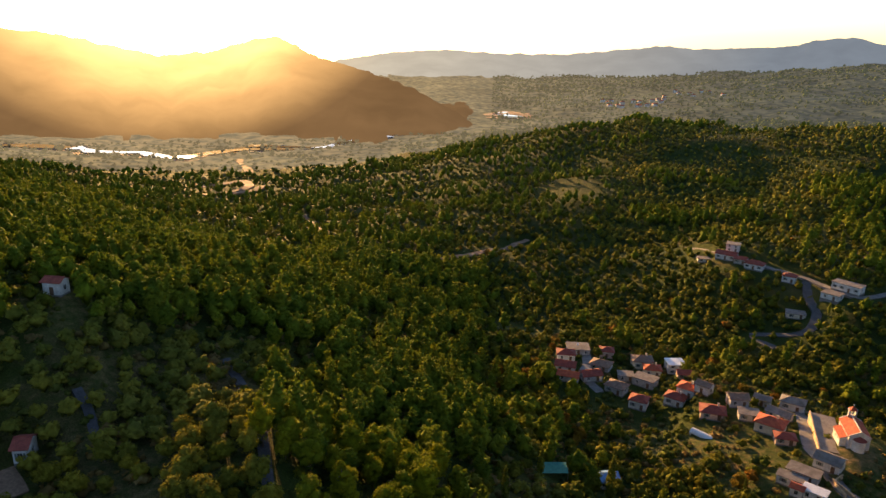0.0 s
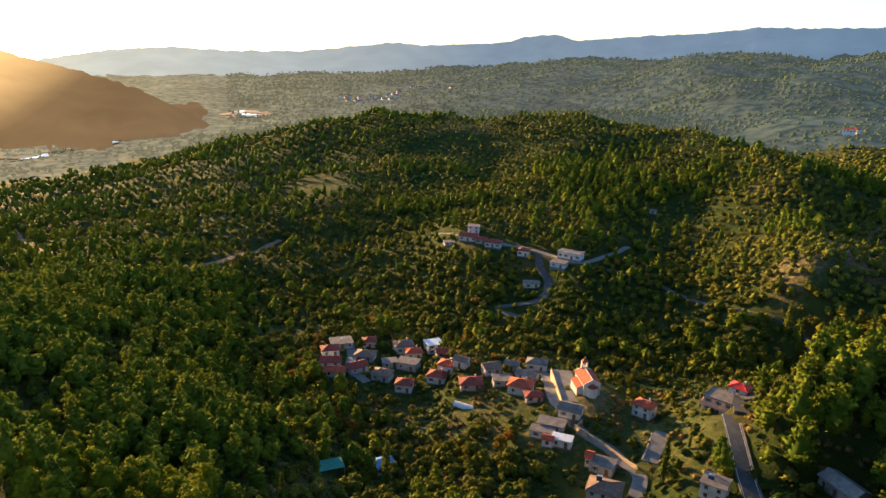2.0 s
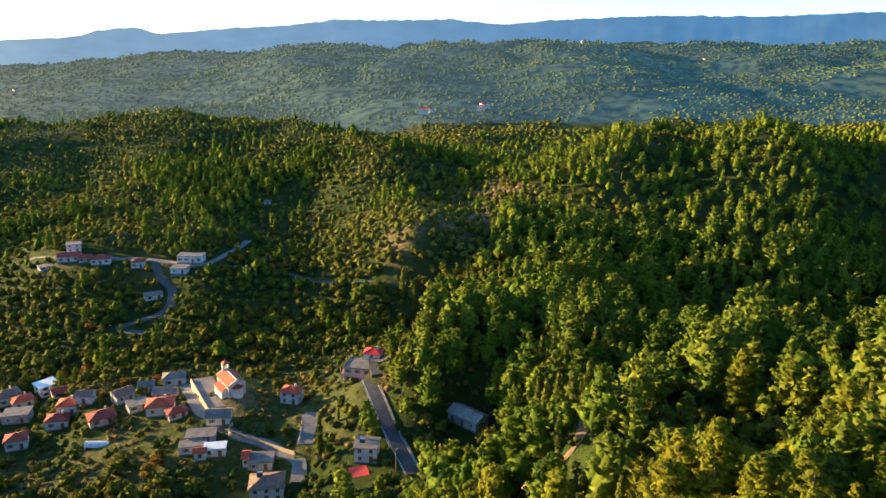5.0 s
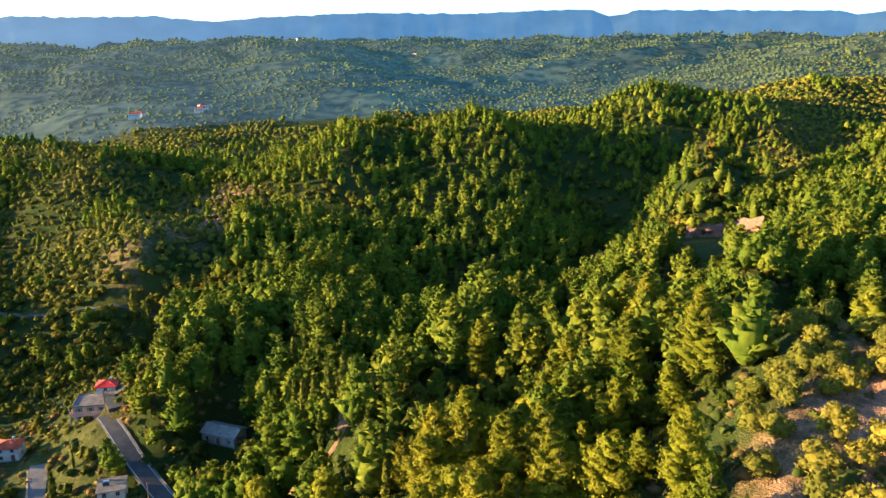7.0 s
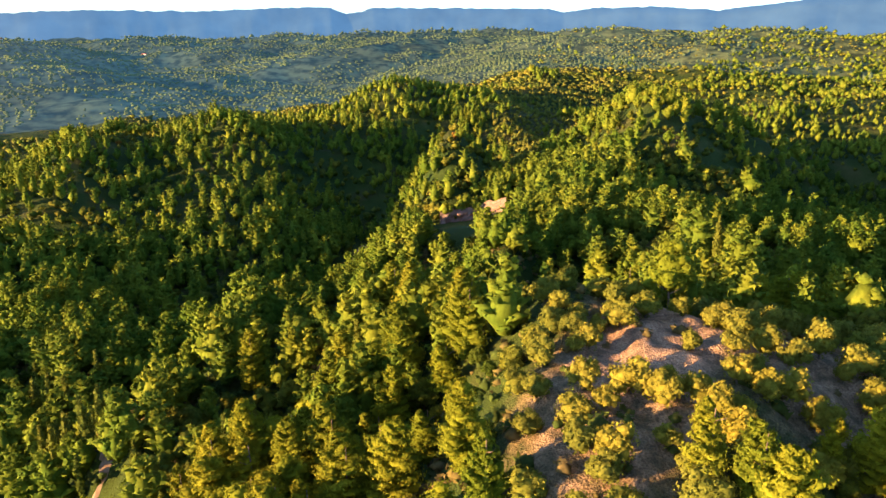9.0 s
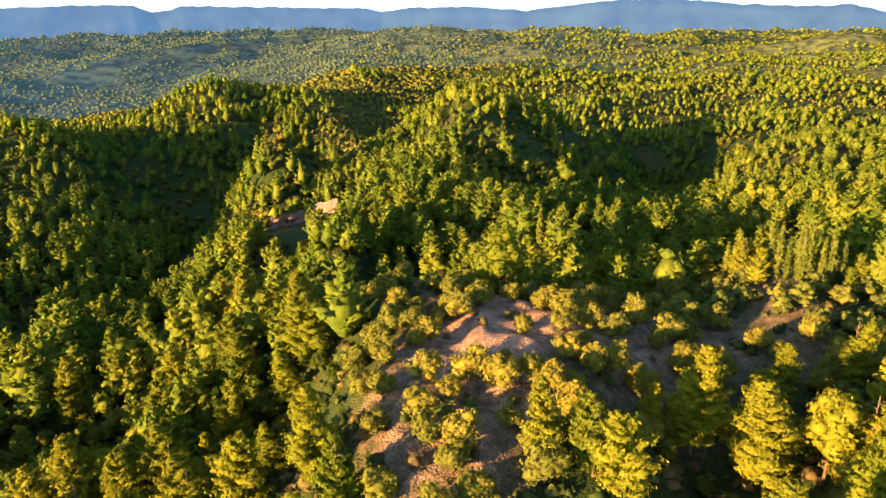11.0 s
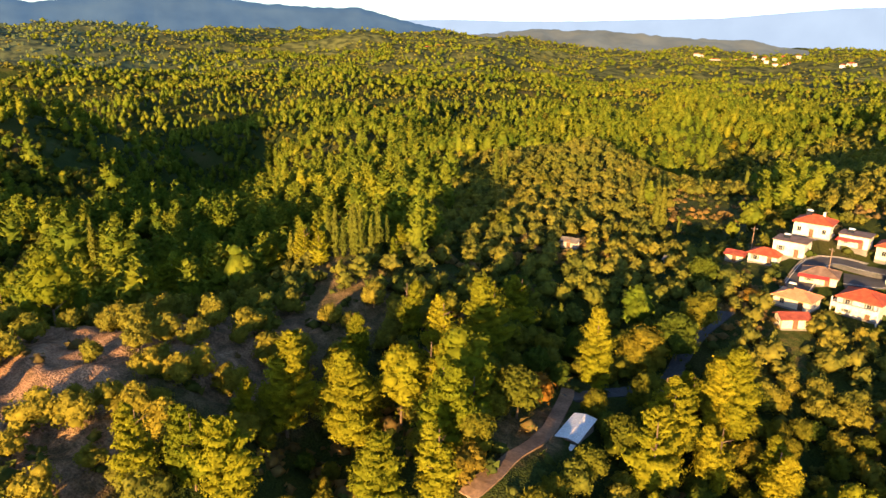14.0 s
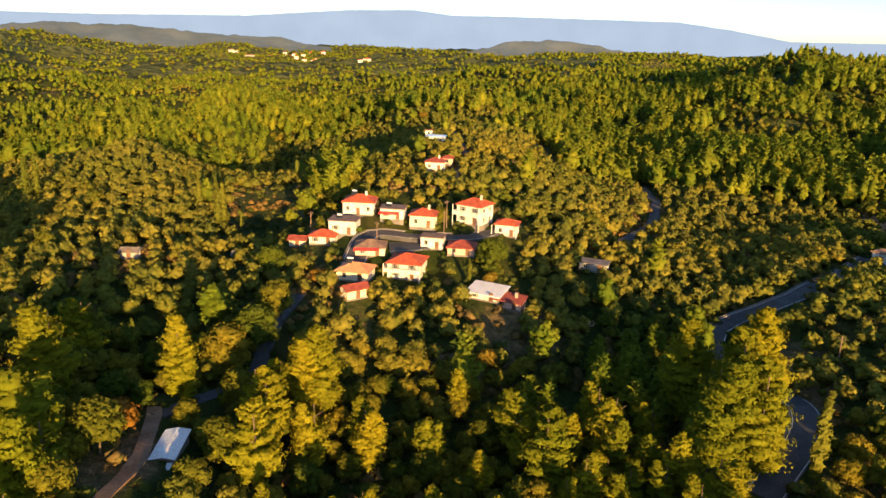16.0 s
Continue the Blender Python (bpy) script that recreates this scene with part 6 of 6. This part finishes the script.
# which wood grows where: bearing from, to, distance from, to, kind (the first that fits is taken)
WOODS = [
    (160, 166.5, 215, 300, "none"),
    (99, 116, 60, 142, "grove"), (116, 131, 92, 140, "grove"), (128, 141, 105, 162, "grove"), (131, 146, 118, 165, "grove"), (113, 122, 60, 92, "grove"),
    (141, 166, 150, 400, "olive"), (150, 160, 60, 112, "bush"), (146, 162, 105, 150, "bush"),
    (112, 152, 60, 118, "pine"), (99, 128, 142, 168, "edge"), (128, 136, 162, 178, "none"),
    (160, 166, 115, 150, "bush"), (166, 184, 170, 235, "yard"), (163, 190, 128, 172, "olive"), (183, 203, 165, 345, "olive"), (170, 184, 235, 400, "olive"),
    (200, 216, 130, 330, "olive"), (186, 203, 92, 150, "young"), (155, 216, 88, 136, "hollow"), (155, 216, 50, 90, "young"), (160, 185, 400, 520, "olive"),
    (12, 47, 232, 292, "yard"), (45.5, 50, 165, 262, "wild"), (30, 45.5, 170, 235, "yard"), (18, 30, 205, 240, "yard"),
    (48, 58, 207, 262, "pine"), (47, 58, 165, 210, "wild"), (3, 20, 205, 300, "autumn"), (12, 36, 130, 210, "broad"),
    (-40, -15, 80, 190, "shade_olive"), (-15, 6, 100, 230, "pine"), (-40, 4, 190, 480, "pine"),
    (0, 60, 290, 345, "broad"), (22, 42, 345, 450, "broad"), (40, 57, 335, 540, "olive"),
    (8, 14, 625, 685, "none"), (30, 37, 480, 690, "pine"), (13, 48, 520, 930, "olive"), (0, 30, 345, 560, "broad"), (-5, 14, 540, 1000, "mixed"),
    (58.5, 68, 150, 190, "track"), (52, 100, 60, 260, "pine"), (50, 55, 180, 260, "pine"), (53, 97, 260, 340, "pine"), (53, 97, 340, 800, "pine"),
    (97.5, 106, 560, 900, "olive"), (98, 102.5, 480, 560, "olive"), (86, 110, 900, 1500, "olive"), (40, 112, 900, 2600, "terrace"), (88, 136, 180, 780, "pine"), (136, 170, 400, 780, "pine"), (126, 145, 165, 420, "pine"),
    (185, 216, 345, 900, "pine"),
    (-40, 4, 980, 1700, "sparse"), (-20, 216, 780, 1700, "mixed"),
]


def grows(az, r, jitter):
    """The kind of wood at each place."""
    a, d = az + jitter * 0.8, r * (1 + jitter * 0.025)
    kind = np.full(len(az), "mixed", dtype="<U12")
    for a0, a1, r0, r1, name in reversed(WOODS):
        kind[(a0 <= a) & (a <= a1) & (r0 <= d) & (d <= r1)] = name
    return kind


# share of pine, olive, broadleaf, cypress, autumn; how much of the ground is taken
MIXTURE = {
    "grove": (0, 1, 0, 0, 0, 0.60), "olive": (0.03, 0.88, 0.08, 0.01, 0, 0.95), "pine": (0.88, 0, 0.11, 0.01, 0, 0.98), "broad": (0.08, 0.17, 0.735, 0.01, 0.005, 0.95),
    "yard": (0.0, 0.40, 0.57, 0.02, 0.01, 0.52), "young": (0.68, 0.04, 0.28, 0, 0, 1.0), "bush": (0.1, 0.33, 0.54, 0.01, 0.02, 0.8), "edge": (0.4, 0.3, 0.3, 0, 0, 0.55),
    "autumn": (0.2, 0.05, 0.67, 0, 0.08, 0.95), "shade_olive": (0.04, 0.62, 0.34, 0, 0, 0.85), "mixed": (0.42, 0.34, 0.24, 0, 0, 0.9), "sparse": (0.1, 0.1, 0.8, 0, 0, 0.22),
    "terrace": (0.45, 0.25, 0.30, 0, 0, 0.9), "track": (0.35, 0.05, 0.2, 0.4, 0, 0.85), "none": (0, 0, 1, 0, 0, 0.0), "wild": (0.45, 0.15, 0.38, 0, 0.02, 0.95), "hollow": (0.10, 0.10, 0.80, 0, 0, 1.0),
}
KINDS = ("pine", "olive", "broad", "cypress", "autumn", "dome")
HEIGHT = {"dome": (9, 14.5), "pine": (11, 18.5), "olive": (3.8, 6.0), "broad": (4.5, 8.5), "cypress": (9, 15), "autumn": (5, 8)}


def scatter():
    """Every tree's place, kind and size, ring by ring, on a loose lattice."""
    out = {k: [] for k in KINDS}
    r = 77.0
    while r < 4000:
        step = 4.9 if r < 420 else (6.3 if r < 760 else (8.2 if r < 1500 else (14.0 if r < 2700 else 25)))
        grow = 1.0 if r < 1500 else (1.1 if r < 2700 else 1.3)
        n = int(radians(254) * r / step)
        az = -38.5 + 254 * (np.arange(n) + rng.uniform(0, 1)) / n
        az = az + rng.normal(size=n) * np.degrees(step * 0.22 / r)
        rr = r + rng.normal(size=n) * step * 0.22
        bare, grass = open_ground(az, rr)
        x, y = rr * np.sin(np.radians(az)), rr * np.cos(np.radians(az))
        shut = blocked(x, y, r)
        far_patch = [noise.noise(Vector((a / 210, b / 210, 11))) for a, b in zip(x, y)] if r > 1050 else None
        glade = [min(0.78, max(0.10, 0.16 + 2.2 * (noise.noise(Vector((a / 42, b / 42, 21))) - 0.12))) for a, b in zip(x, y)] if r < 900 else None
        patch = [noise.noise(Vector((a / 70, b / 70, 3))) for a, b in zip(x, y)]
        woods = grows(az, rr, rng.normal(size=n))
        for i in range(n):
            if shut[i]:
                continue
            if (az[i] < 4 and rr[i] > 1480) or (az[i] < 50 and rr[i] < 98):
                continue
            wood = woods[i]
            if (rr[i] < 420 and wood in ("olive", "grove", "shade_olive") or wood == "terrace") and rng.random() > 0.12:
                continue
            *share, fill = MIXTURE[wood]
            if wood == "pine" and 52 < az[i] < 150 and r < 760:
                fill *= 0.70
            if r > 1050 and far_patch[i] > 0.16:
                fill *= 0.5
            if wood == "terrace" and patch[i] < 0.12 and rng.random() > 0.1:
                continue
            if wood in ("mixed", "broad", "pine") and grass[i] > 0.55:
                fill *= 0.35 if r > 1000 or r < 500 else 0.75
            if rng.random() > fill:
                continue
            if wood in ("mixed", "broad", "pine") and patch[i] > 0.25:
                share = MIXTURE["olive" if wood == "mixed" else "broad"][:5]
            elif wood in ("olive", "mixed") and r > 420 and patch[i] < -0.3:
                share = MIXTURE["pine"][:5]
            kind = KINDS[rng.choice(5, p=share)]
            if kind == "pine" and rng.random() < (0.75 if az[i] < 20 or r > 640 else 0.55 if az[i] < 60 or r > 420 else 0.35) and wood != "young":
                kind = "dome"
            low = kind in ("pine", "dome") and r < 900 and wood != "young" and rng.random() < glade[i]
            if low:
                if rng.random() < 0.25:
                    continue
                kind = "broad"
            lo, hi = HEIGHT[kind]
            h = (lo + (hi - lo) * rng.random() ** 1.2) * (0.74 if wood in ("young", "yard") else 0.85 if wood == "hollow" else 1.0) * (grow if kind != "cypress" else 1) * (0.75 if r > 760 else 0.74 if az[i] < 50 else 0.92 if az[i] > 150 else 0.84 if r > 420 else 1.0)
            if wood == "shade_olive":
                h *= 0.9
            if low:
                h = rng.uniform(2.6, 4.6)
            out[kind].append((rr[i], x[i], y[i], h))
        r += step * 0.9
    # olive groves stand in loose rows, those far off along their terraces
    for reach, gap, near, turn in ((430, 5.3, 0, 0.45), (1000, 6.6, 420, 0.2), (2600, 10.5, 1000, 0.7)):
        g = np.arange(-reach, reach + 1, gap)
        gx, gy = np.meshgrid(g, g * (1.0 if reach < 900 else 1.35))
        gx, gy = gx.ravel(), gy.ravel()
        gx, gy = gx * math.cos(turn) - gy * math.sin(turn), gx * math.sin(turn) + gy * math.cos(turn)
        if reach > 900:
            gy = gy + 25 * np.sin(gx / 110.0) + 12 * np.sin(gx / 47.0 + 1)
        gx, gy = gx + rng.normal(size=len(gx)) * gap * 0.18, gy + rng.normal(size=len(gy)) * gap * 0.18
        gr = np.hypot(gx, gy)
        ga = np.degrees(np.arctan2(gx, gy))
        ga = np.where(ga < -90, ga + 360, ga)
        keep = (gr > np.where((ga > 98) & (ga < 127), 66, 77)) & (gr > near) & (gr < min(reach, 2500)) & (ga > -38) & (ga < 215)
        ga, gr, gx, gy = ga[keep], gr[keep], gx[keep], gy[keep]
        woods = grows(ga, gr, rng.normal(size=len(ga)) * 0.5)
        fits = np.isin(woods, ("olive", "grove", "shade_olive") if near < 400 else ("olive", "terrace")) & (rng.random(len(ga)) < np.where(woods == "grove", 0.64, 0.93))
        fits &= rng.random(len(ga)) > 0.6 * open_ground(ga, gr)[0] * (woods != "grove")
        for a, r, x, y in zip(ga[fits], gr[fits], gx[fits], gy[fits]):
            if near and noise.noise(Vector((x / 130, y / 130, 5))) > (0.22 if near < 900 else 0.15):
                continue
            if r < 700 and blocked(np.array([x]), np.array([y]), r)[0]:
                continue
            out["olive"].append((r, x, y, rng.uniform(3.6, 5.8)))
    return out


CLEAR = np.array(KEEP_CLEAR)
CLEAR_R = np.hypot(CLEAR[:, 0], CLEAR[:, 1])


def blocked(x, y, r):
    c = CLEAR[abs(CLEAR_R - r) < 24]
    if not len(c):
        return np.zeros(len(x), bool)
    return np.any((x[:, None] - c[:, 0]) ** 2 + (y[:, None] - c[:, 1]) ** 2 < c[:, 2] ** 2, axis=1)


def plant(out):
    for kind in KINDS:
        out[kind].extend(PLACED.get(kind, []))
    single = {k: {(q[1], q[2]) for q in PLACED.get(k, [])} for k in KINDS}
    places = {k: np.array(sorted(v, key=lambda q: (q[0] + 60 if (q[1], q[2]) not in single[k] else 0, q[1]))) for k, v in out.items()}
    for k in places:
        z = land(places[k][:, 1], places[k][:, 2])
        places[k] = np.column_stack([places[k], z])

    near = {
        "pine": (195, [tree_thing("pine_tree", pine_crown(13, w, 60, 54, 0.33, power=g, core="full"), trunk_mesh("trunk", 12, 0.22, 3, 1.6), PINE_LEAF, "tall pine with tiers of yellow-green needles on a slope", "tree", "pines on the slopes") for w, g in ((3.0, 0.72), (3.6, 0.60), (3.3, 0.80), (2.8, 0.66), (4.0, 0.56))], 13.0),
        "olive": (300, [tree_thing("olive_tree", round_crown(5, w, 15, 50, 0.32), trunk_mesh("trunk", 2.6, 0.2, 4, 0.9), OLIVE_LEAF, "round grey-green olive tree on terraced earth", "tree", "olive trees of the groves") for w in (2.7, 3.0, 2.5, 3.2)], 5.0),
        "broad": (260, [tree_thing("broadleaf_tree", round_crown(7, w, 30, 46, 0.34), trunk_mesh("trunk", 4, 0.2, 4, 1.2), BROAD_LEAF, "bushy broadleaf tree with dense green leaves", "tree", "broadleaf trees among the groves") for w in (3.3, 3.8, 3.0)], 7.0),
        "cypress": (70, [tree_thing("cypress_tree", spindle_crown(12, w, 40, 0.55), trunk_mesh("trunk", 8, 0.2, 0, 0), CYPRESS_LEAF, "slender dark green cypress standing upright", "tree", "cypresses") for w in (0.95, 1.15)], 12.0),
        "dome": (105, [tree_thing("pine_tree", round_crown(12, w, 26, 34, 0.42, base=0.24), trunk_mesh("trunk", 7, 0.24, 5, 2.2), PINE_LEAF, "broad-crowned pine with rounded clumps of green needles", "tree", "pines on the slopes") for w in (4.0, 3.5, 4.5, 3.8)], 12.0),
        "autumn": (40, [tree_thing("autumn_tree", round_crown(6.5, w, 14, 34, 0.5), trunk_mesh("trunk", 4, 0.18, 4, 1.1), AUTUMN_LEAF, "leafy tree turned orange and yellow by autumn", "tree", "autumn trees") for w in (3.2, 3.6)], 6.5),
    }
    tall_pines = [tree_thing("pine_tree", pine_crown(20, w, 88, 70, 0.36, power=0.60, core="full"), trunk_mesh("trunk", 18, 0.3, 3, 2.0), PINE_LEAF, "very tall broad pine beside the track, needles lit golden", "tree", "pines on the slopes") for w in (4.9, 4.3)]
    unused = list(tall_pines)
    rest = {}
    for kind, (count, models, tall) in near.items():
        p = places[kind]
        used = 0
        for k, (r, x, y, h, z) in enumerate(p[:count]):
            big = kind == "pine" and h > 15.2
            s = h / (20.0 if big else tall)
            m = pose(x, y, z - 0.15, 0, 0, rng.uniform(0, 360)) @ Matrix.Diagonal((s * rng.uniform(0.88, 1.12), s * rng.uniform(0.88, 1.12), s, 1))
            if big:
                made = unused.pop() if unused else copy_thing(tall_pines[k % 2], Matrix())
                made.matrix_basis = m
                continue
            if used < len(models):
                models[used].matrix_basis = m
            else:
                src = models[int(rng.integers(len(models)))]
                made = copy_thing(src, Matrix())
                made.matrix_basis = m
            used += 1
        rest[kind] = p[count:]
    return rest


def wood_mesh(name, p, models, tall, mat, label, category="woods"):
    """Many trees as one sheet of leaves, from a few models, turned and scaled."""
    vs, fs, n = [], [], 0
    if not len(p):
        return
    pick = rng.integers(len(models), size=len(p))
    for k, (v, f) in enumerate(models):
        q = p[pick == k]
        if not len(q):
            continue
        a = rng.uniform(0, 6.283, len(q))
        s = q[:, 3] / tall
        wx = s * rng.uniform(0.85, 1.2, len(q)) * np.where(q[:, 0] > 2700, 2.4, np.where(q[:, 0] > 1500, 1.9, np.where(q[:, 0] > 880, 1.45, 1.0)))
        c, d = np.cos(a)[:, None], np.sin(a)[:, None]
        x = (v[:, 0] * c - v[:, 1] * d) * wx[:, None] + q[:, 1, None]
        y = (v[:, 0] * d + v[:, 1] * c) * wx[:, None] + q[:, 2, None]
        z = v[:, 2] * s[:, None] + q[:, 4, None] - 0.3
        vs.append(np.stack([x, y, z], -1).reshape(-1, 3))
        fs.append((f[None] + (np.arange(len(q)) * len(v))[:, None, None]).reshape(-1, 3) + n)
        n += len(v) * len(q)
    ob = link_mesh(name, np.concatenate(vs), np.concatenate(fs), mat, smooth=True)
    tagged(ob, label, category, kind="stuff")


def light_model(kind, level):
    """The same trees with fewer leaves, for woods further off."""
    if kind == "pine":
        w = rng.uniform(3.0, 4.5)
        g = rng.uniform(0.48, 0.78)
        if level == 0:
            return pine_crown(13, w * 0.92, 26, 9, 0.7, power=g), 13.0
        if level == 1:
            return pine_crown(13, w * 1.08, 12, 4, 1.0, power=g * 0.9), 13.0
        if level == 2:
            return pine_crown(12, w * 1.2, 7, 0, 1.0, power=g), 13.0
        return pine_crown(11, w * 1.3, 3, 0, 1.0, power=g), 13.0
    if kind == "dome":
        w = rng.uniform(3.3, 4.6)
        n, tuft = ((11, 9), (7, 5), (2, 0), (1, 0))[level]
        return round_crown(12, w, n, tuft, 0.8 if level == 0 else 1.2, base=0.2, core="octa"), 12.0
    if kind == "cypress":
        return join([clump(np.array([0, 0, 6.0]), (1.0, 1.0, 6.0), 12 if level == 0 else 4, 1.2)]), 12.0
    if level == 0:
        return round_crown(5, 2.8, 8, 8, 0.6, core="octa"), 5.0
    if level == 1:
        return round_crown(5, 2.7, 3, 3, 0.9, core="octa"), 5.0
    if level == 2:
        return round_crown(5, 2.8, 1, 0, 0.9, core="octa"), 5.0
    return clump(np.array([0, 0, 2.2]), (2.8, 2.8, 2.3), 0, 1.0, "octa"), 5.0


REST = plant(scatter())
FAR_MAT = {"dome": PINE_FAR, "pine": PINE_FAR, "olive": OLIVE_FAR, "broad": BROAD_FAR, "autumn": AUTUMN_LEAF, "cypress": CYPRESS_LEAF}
WORDS = {"dome": "pine", "pine": "pine", "olive": "olive", "broad": "broadleaf", "autumn": "autumn-coloured", "cypress": "cypress"}
for kind in KINDS:
    p = REST[kind]
    for level, (r0, r1, where) in enumerate(((0, 330, "slopes"), (330, 640, "hills"), (640, 1050, "far hills"), (1050, 9999, "distant plain"))):
        q = p[(p[:, 0] >= r0) & (p[:, 0] < r1)]
        models = [light_model(kind, level) for _ in range(9)]
        # distant trees wear the glowing haze colour, southern ones ordinary leaves
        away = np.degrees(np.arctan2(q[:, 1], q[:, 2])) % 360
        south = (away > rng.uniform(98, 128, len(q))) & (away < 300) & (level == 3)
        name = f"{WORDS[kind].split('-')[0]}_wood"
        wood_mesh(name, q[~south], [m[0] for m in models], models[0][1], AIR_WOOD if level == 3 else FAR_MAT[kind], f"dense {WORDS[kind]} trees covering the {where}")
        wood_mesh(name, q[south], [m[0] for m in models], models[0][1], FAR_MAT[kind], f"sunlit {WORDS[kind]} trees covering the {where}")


def undergrowth():
    """Low bushes and tall weeds between the trees and on open ground."""
    pts = []
    r = 64.0
    while r < 330:
        n = int(radians(254) * r / 2.5)
        az = -38.5 + 254 * rng.uniform(0, 1, n)
        rr = r + rng.normal(size=n) * 1.2
        x, y = rr * np.sin(np.radians(az)), rr * np.cos(np.radians(az))
        bare, grass = open_ground(az, rr)
        c = CLEAR[abs(CLEAR_R - r) < 24]
        for i in range(n):
            if rng.random() > 0.64 - 0.60 * bare[i]:
                continue
            if len(c) and np.any((x[i] - c[:, 0]) ** 2 + (y[i] - c[:, 1]) ** 2 < (c[:, 2] * 0.63) ** 2):
                continue
            pts.append((rr[i], x[i], y[i], rng.uniform(0.7, 2.3)))
        r += 2.9
    p = np.array(pts)
    p = np.column_stack([p, land(p[:, 1], p[:, 2])])
    models = [clump(np.array([0, 0, 0.4]), (0.75, 0.75, 0.6), 6, 0.5, "octa") for _ in range(3)]
    half = noise_pick(p)
    wood_mesh("undergrowth", p[half], models, 1.0, SHRUB_GREEN, "low green bushes and weeds on the slopes", "bushes")
    wood_mesh("dry_bushes", p[~half], models, 1.0, SHRUB_DRY, "dry brownish bushes and tall grass", "bushes")


def noise_pick(p):
    return np.array([noise.noise(Vector((x / 25, y / 25, 8))) + rng.normal() * 0.15 > -0.12 for x, y in p[:, 1:3]])


SHRUB_GREEN = foliage("shrub_leaves", (0.050, 0.075, 0.018), (0.120, 0.130, 0.030), per="place")
SHRUB_DRY = foliage("dry_weeds", (0.130, 0.100, 0.040), (0.230, 0.160, 0.060), per="place")
undergrowth()
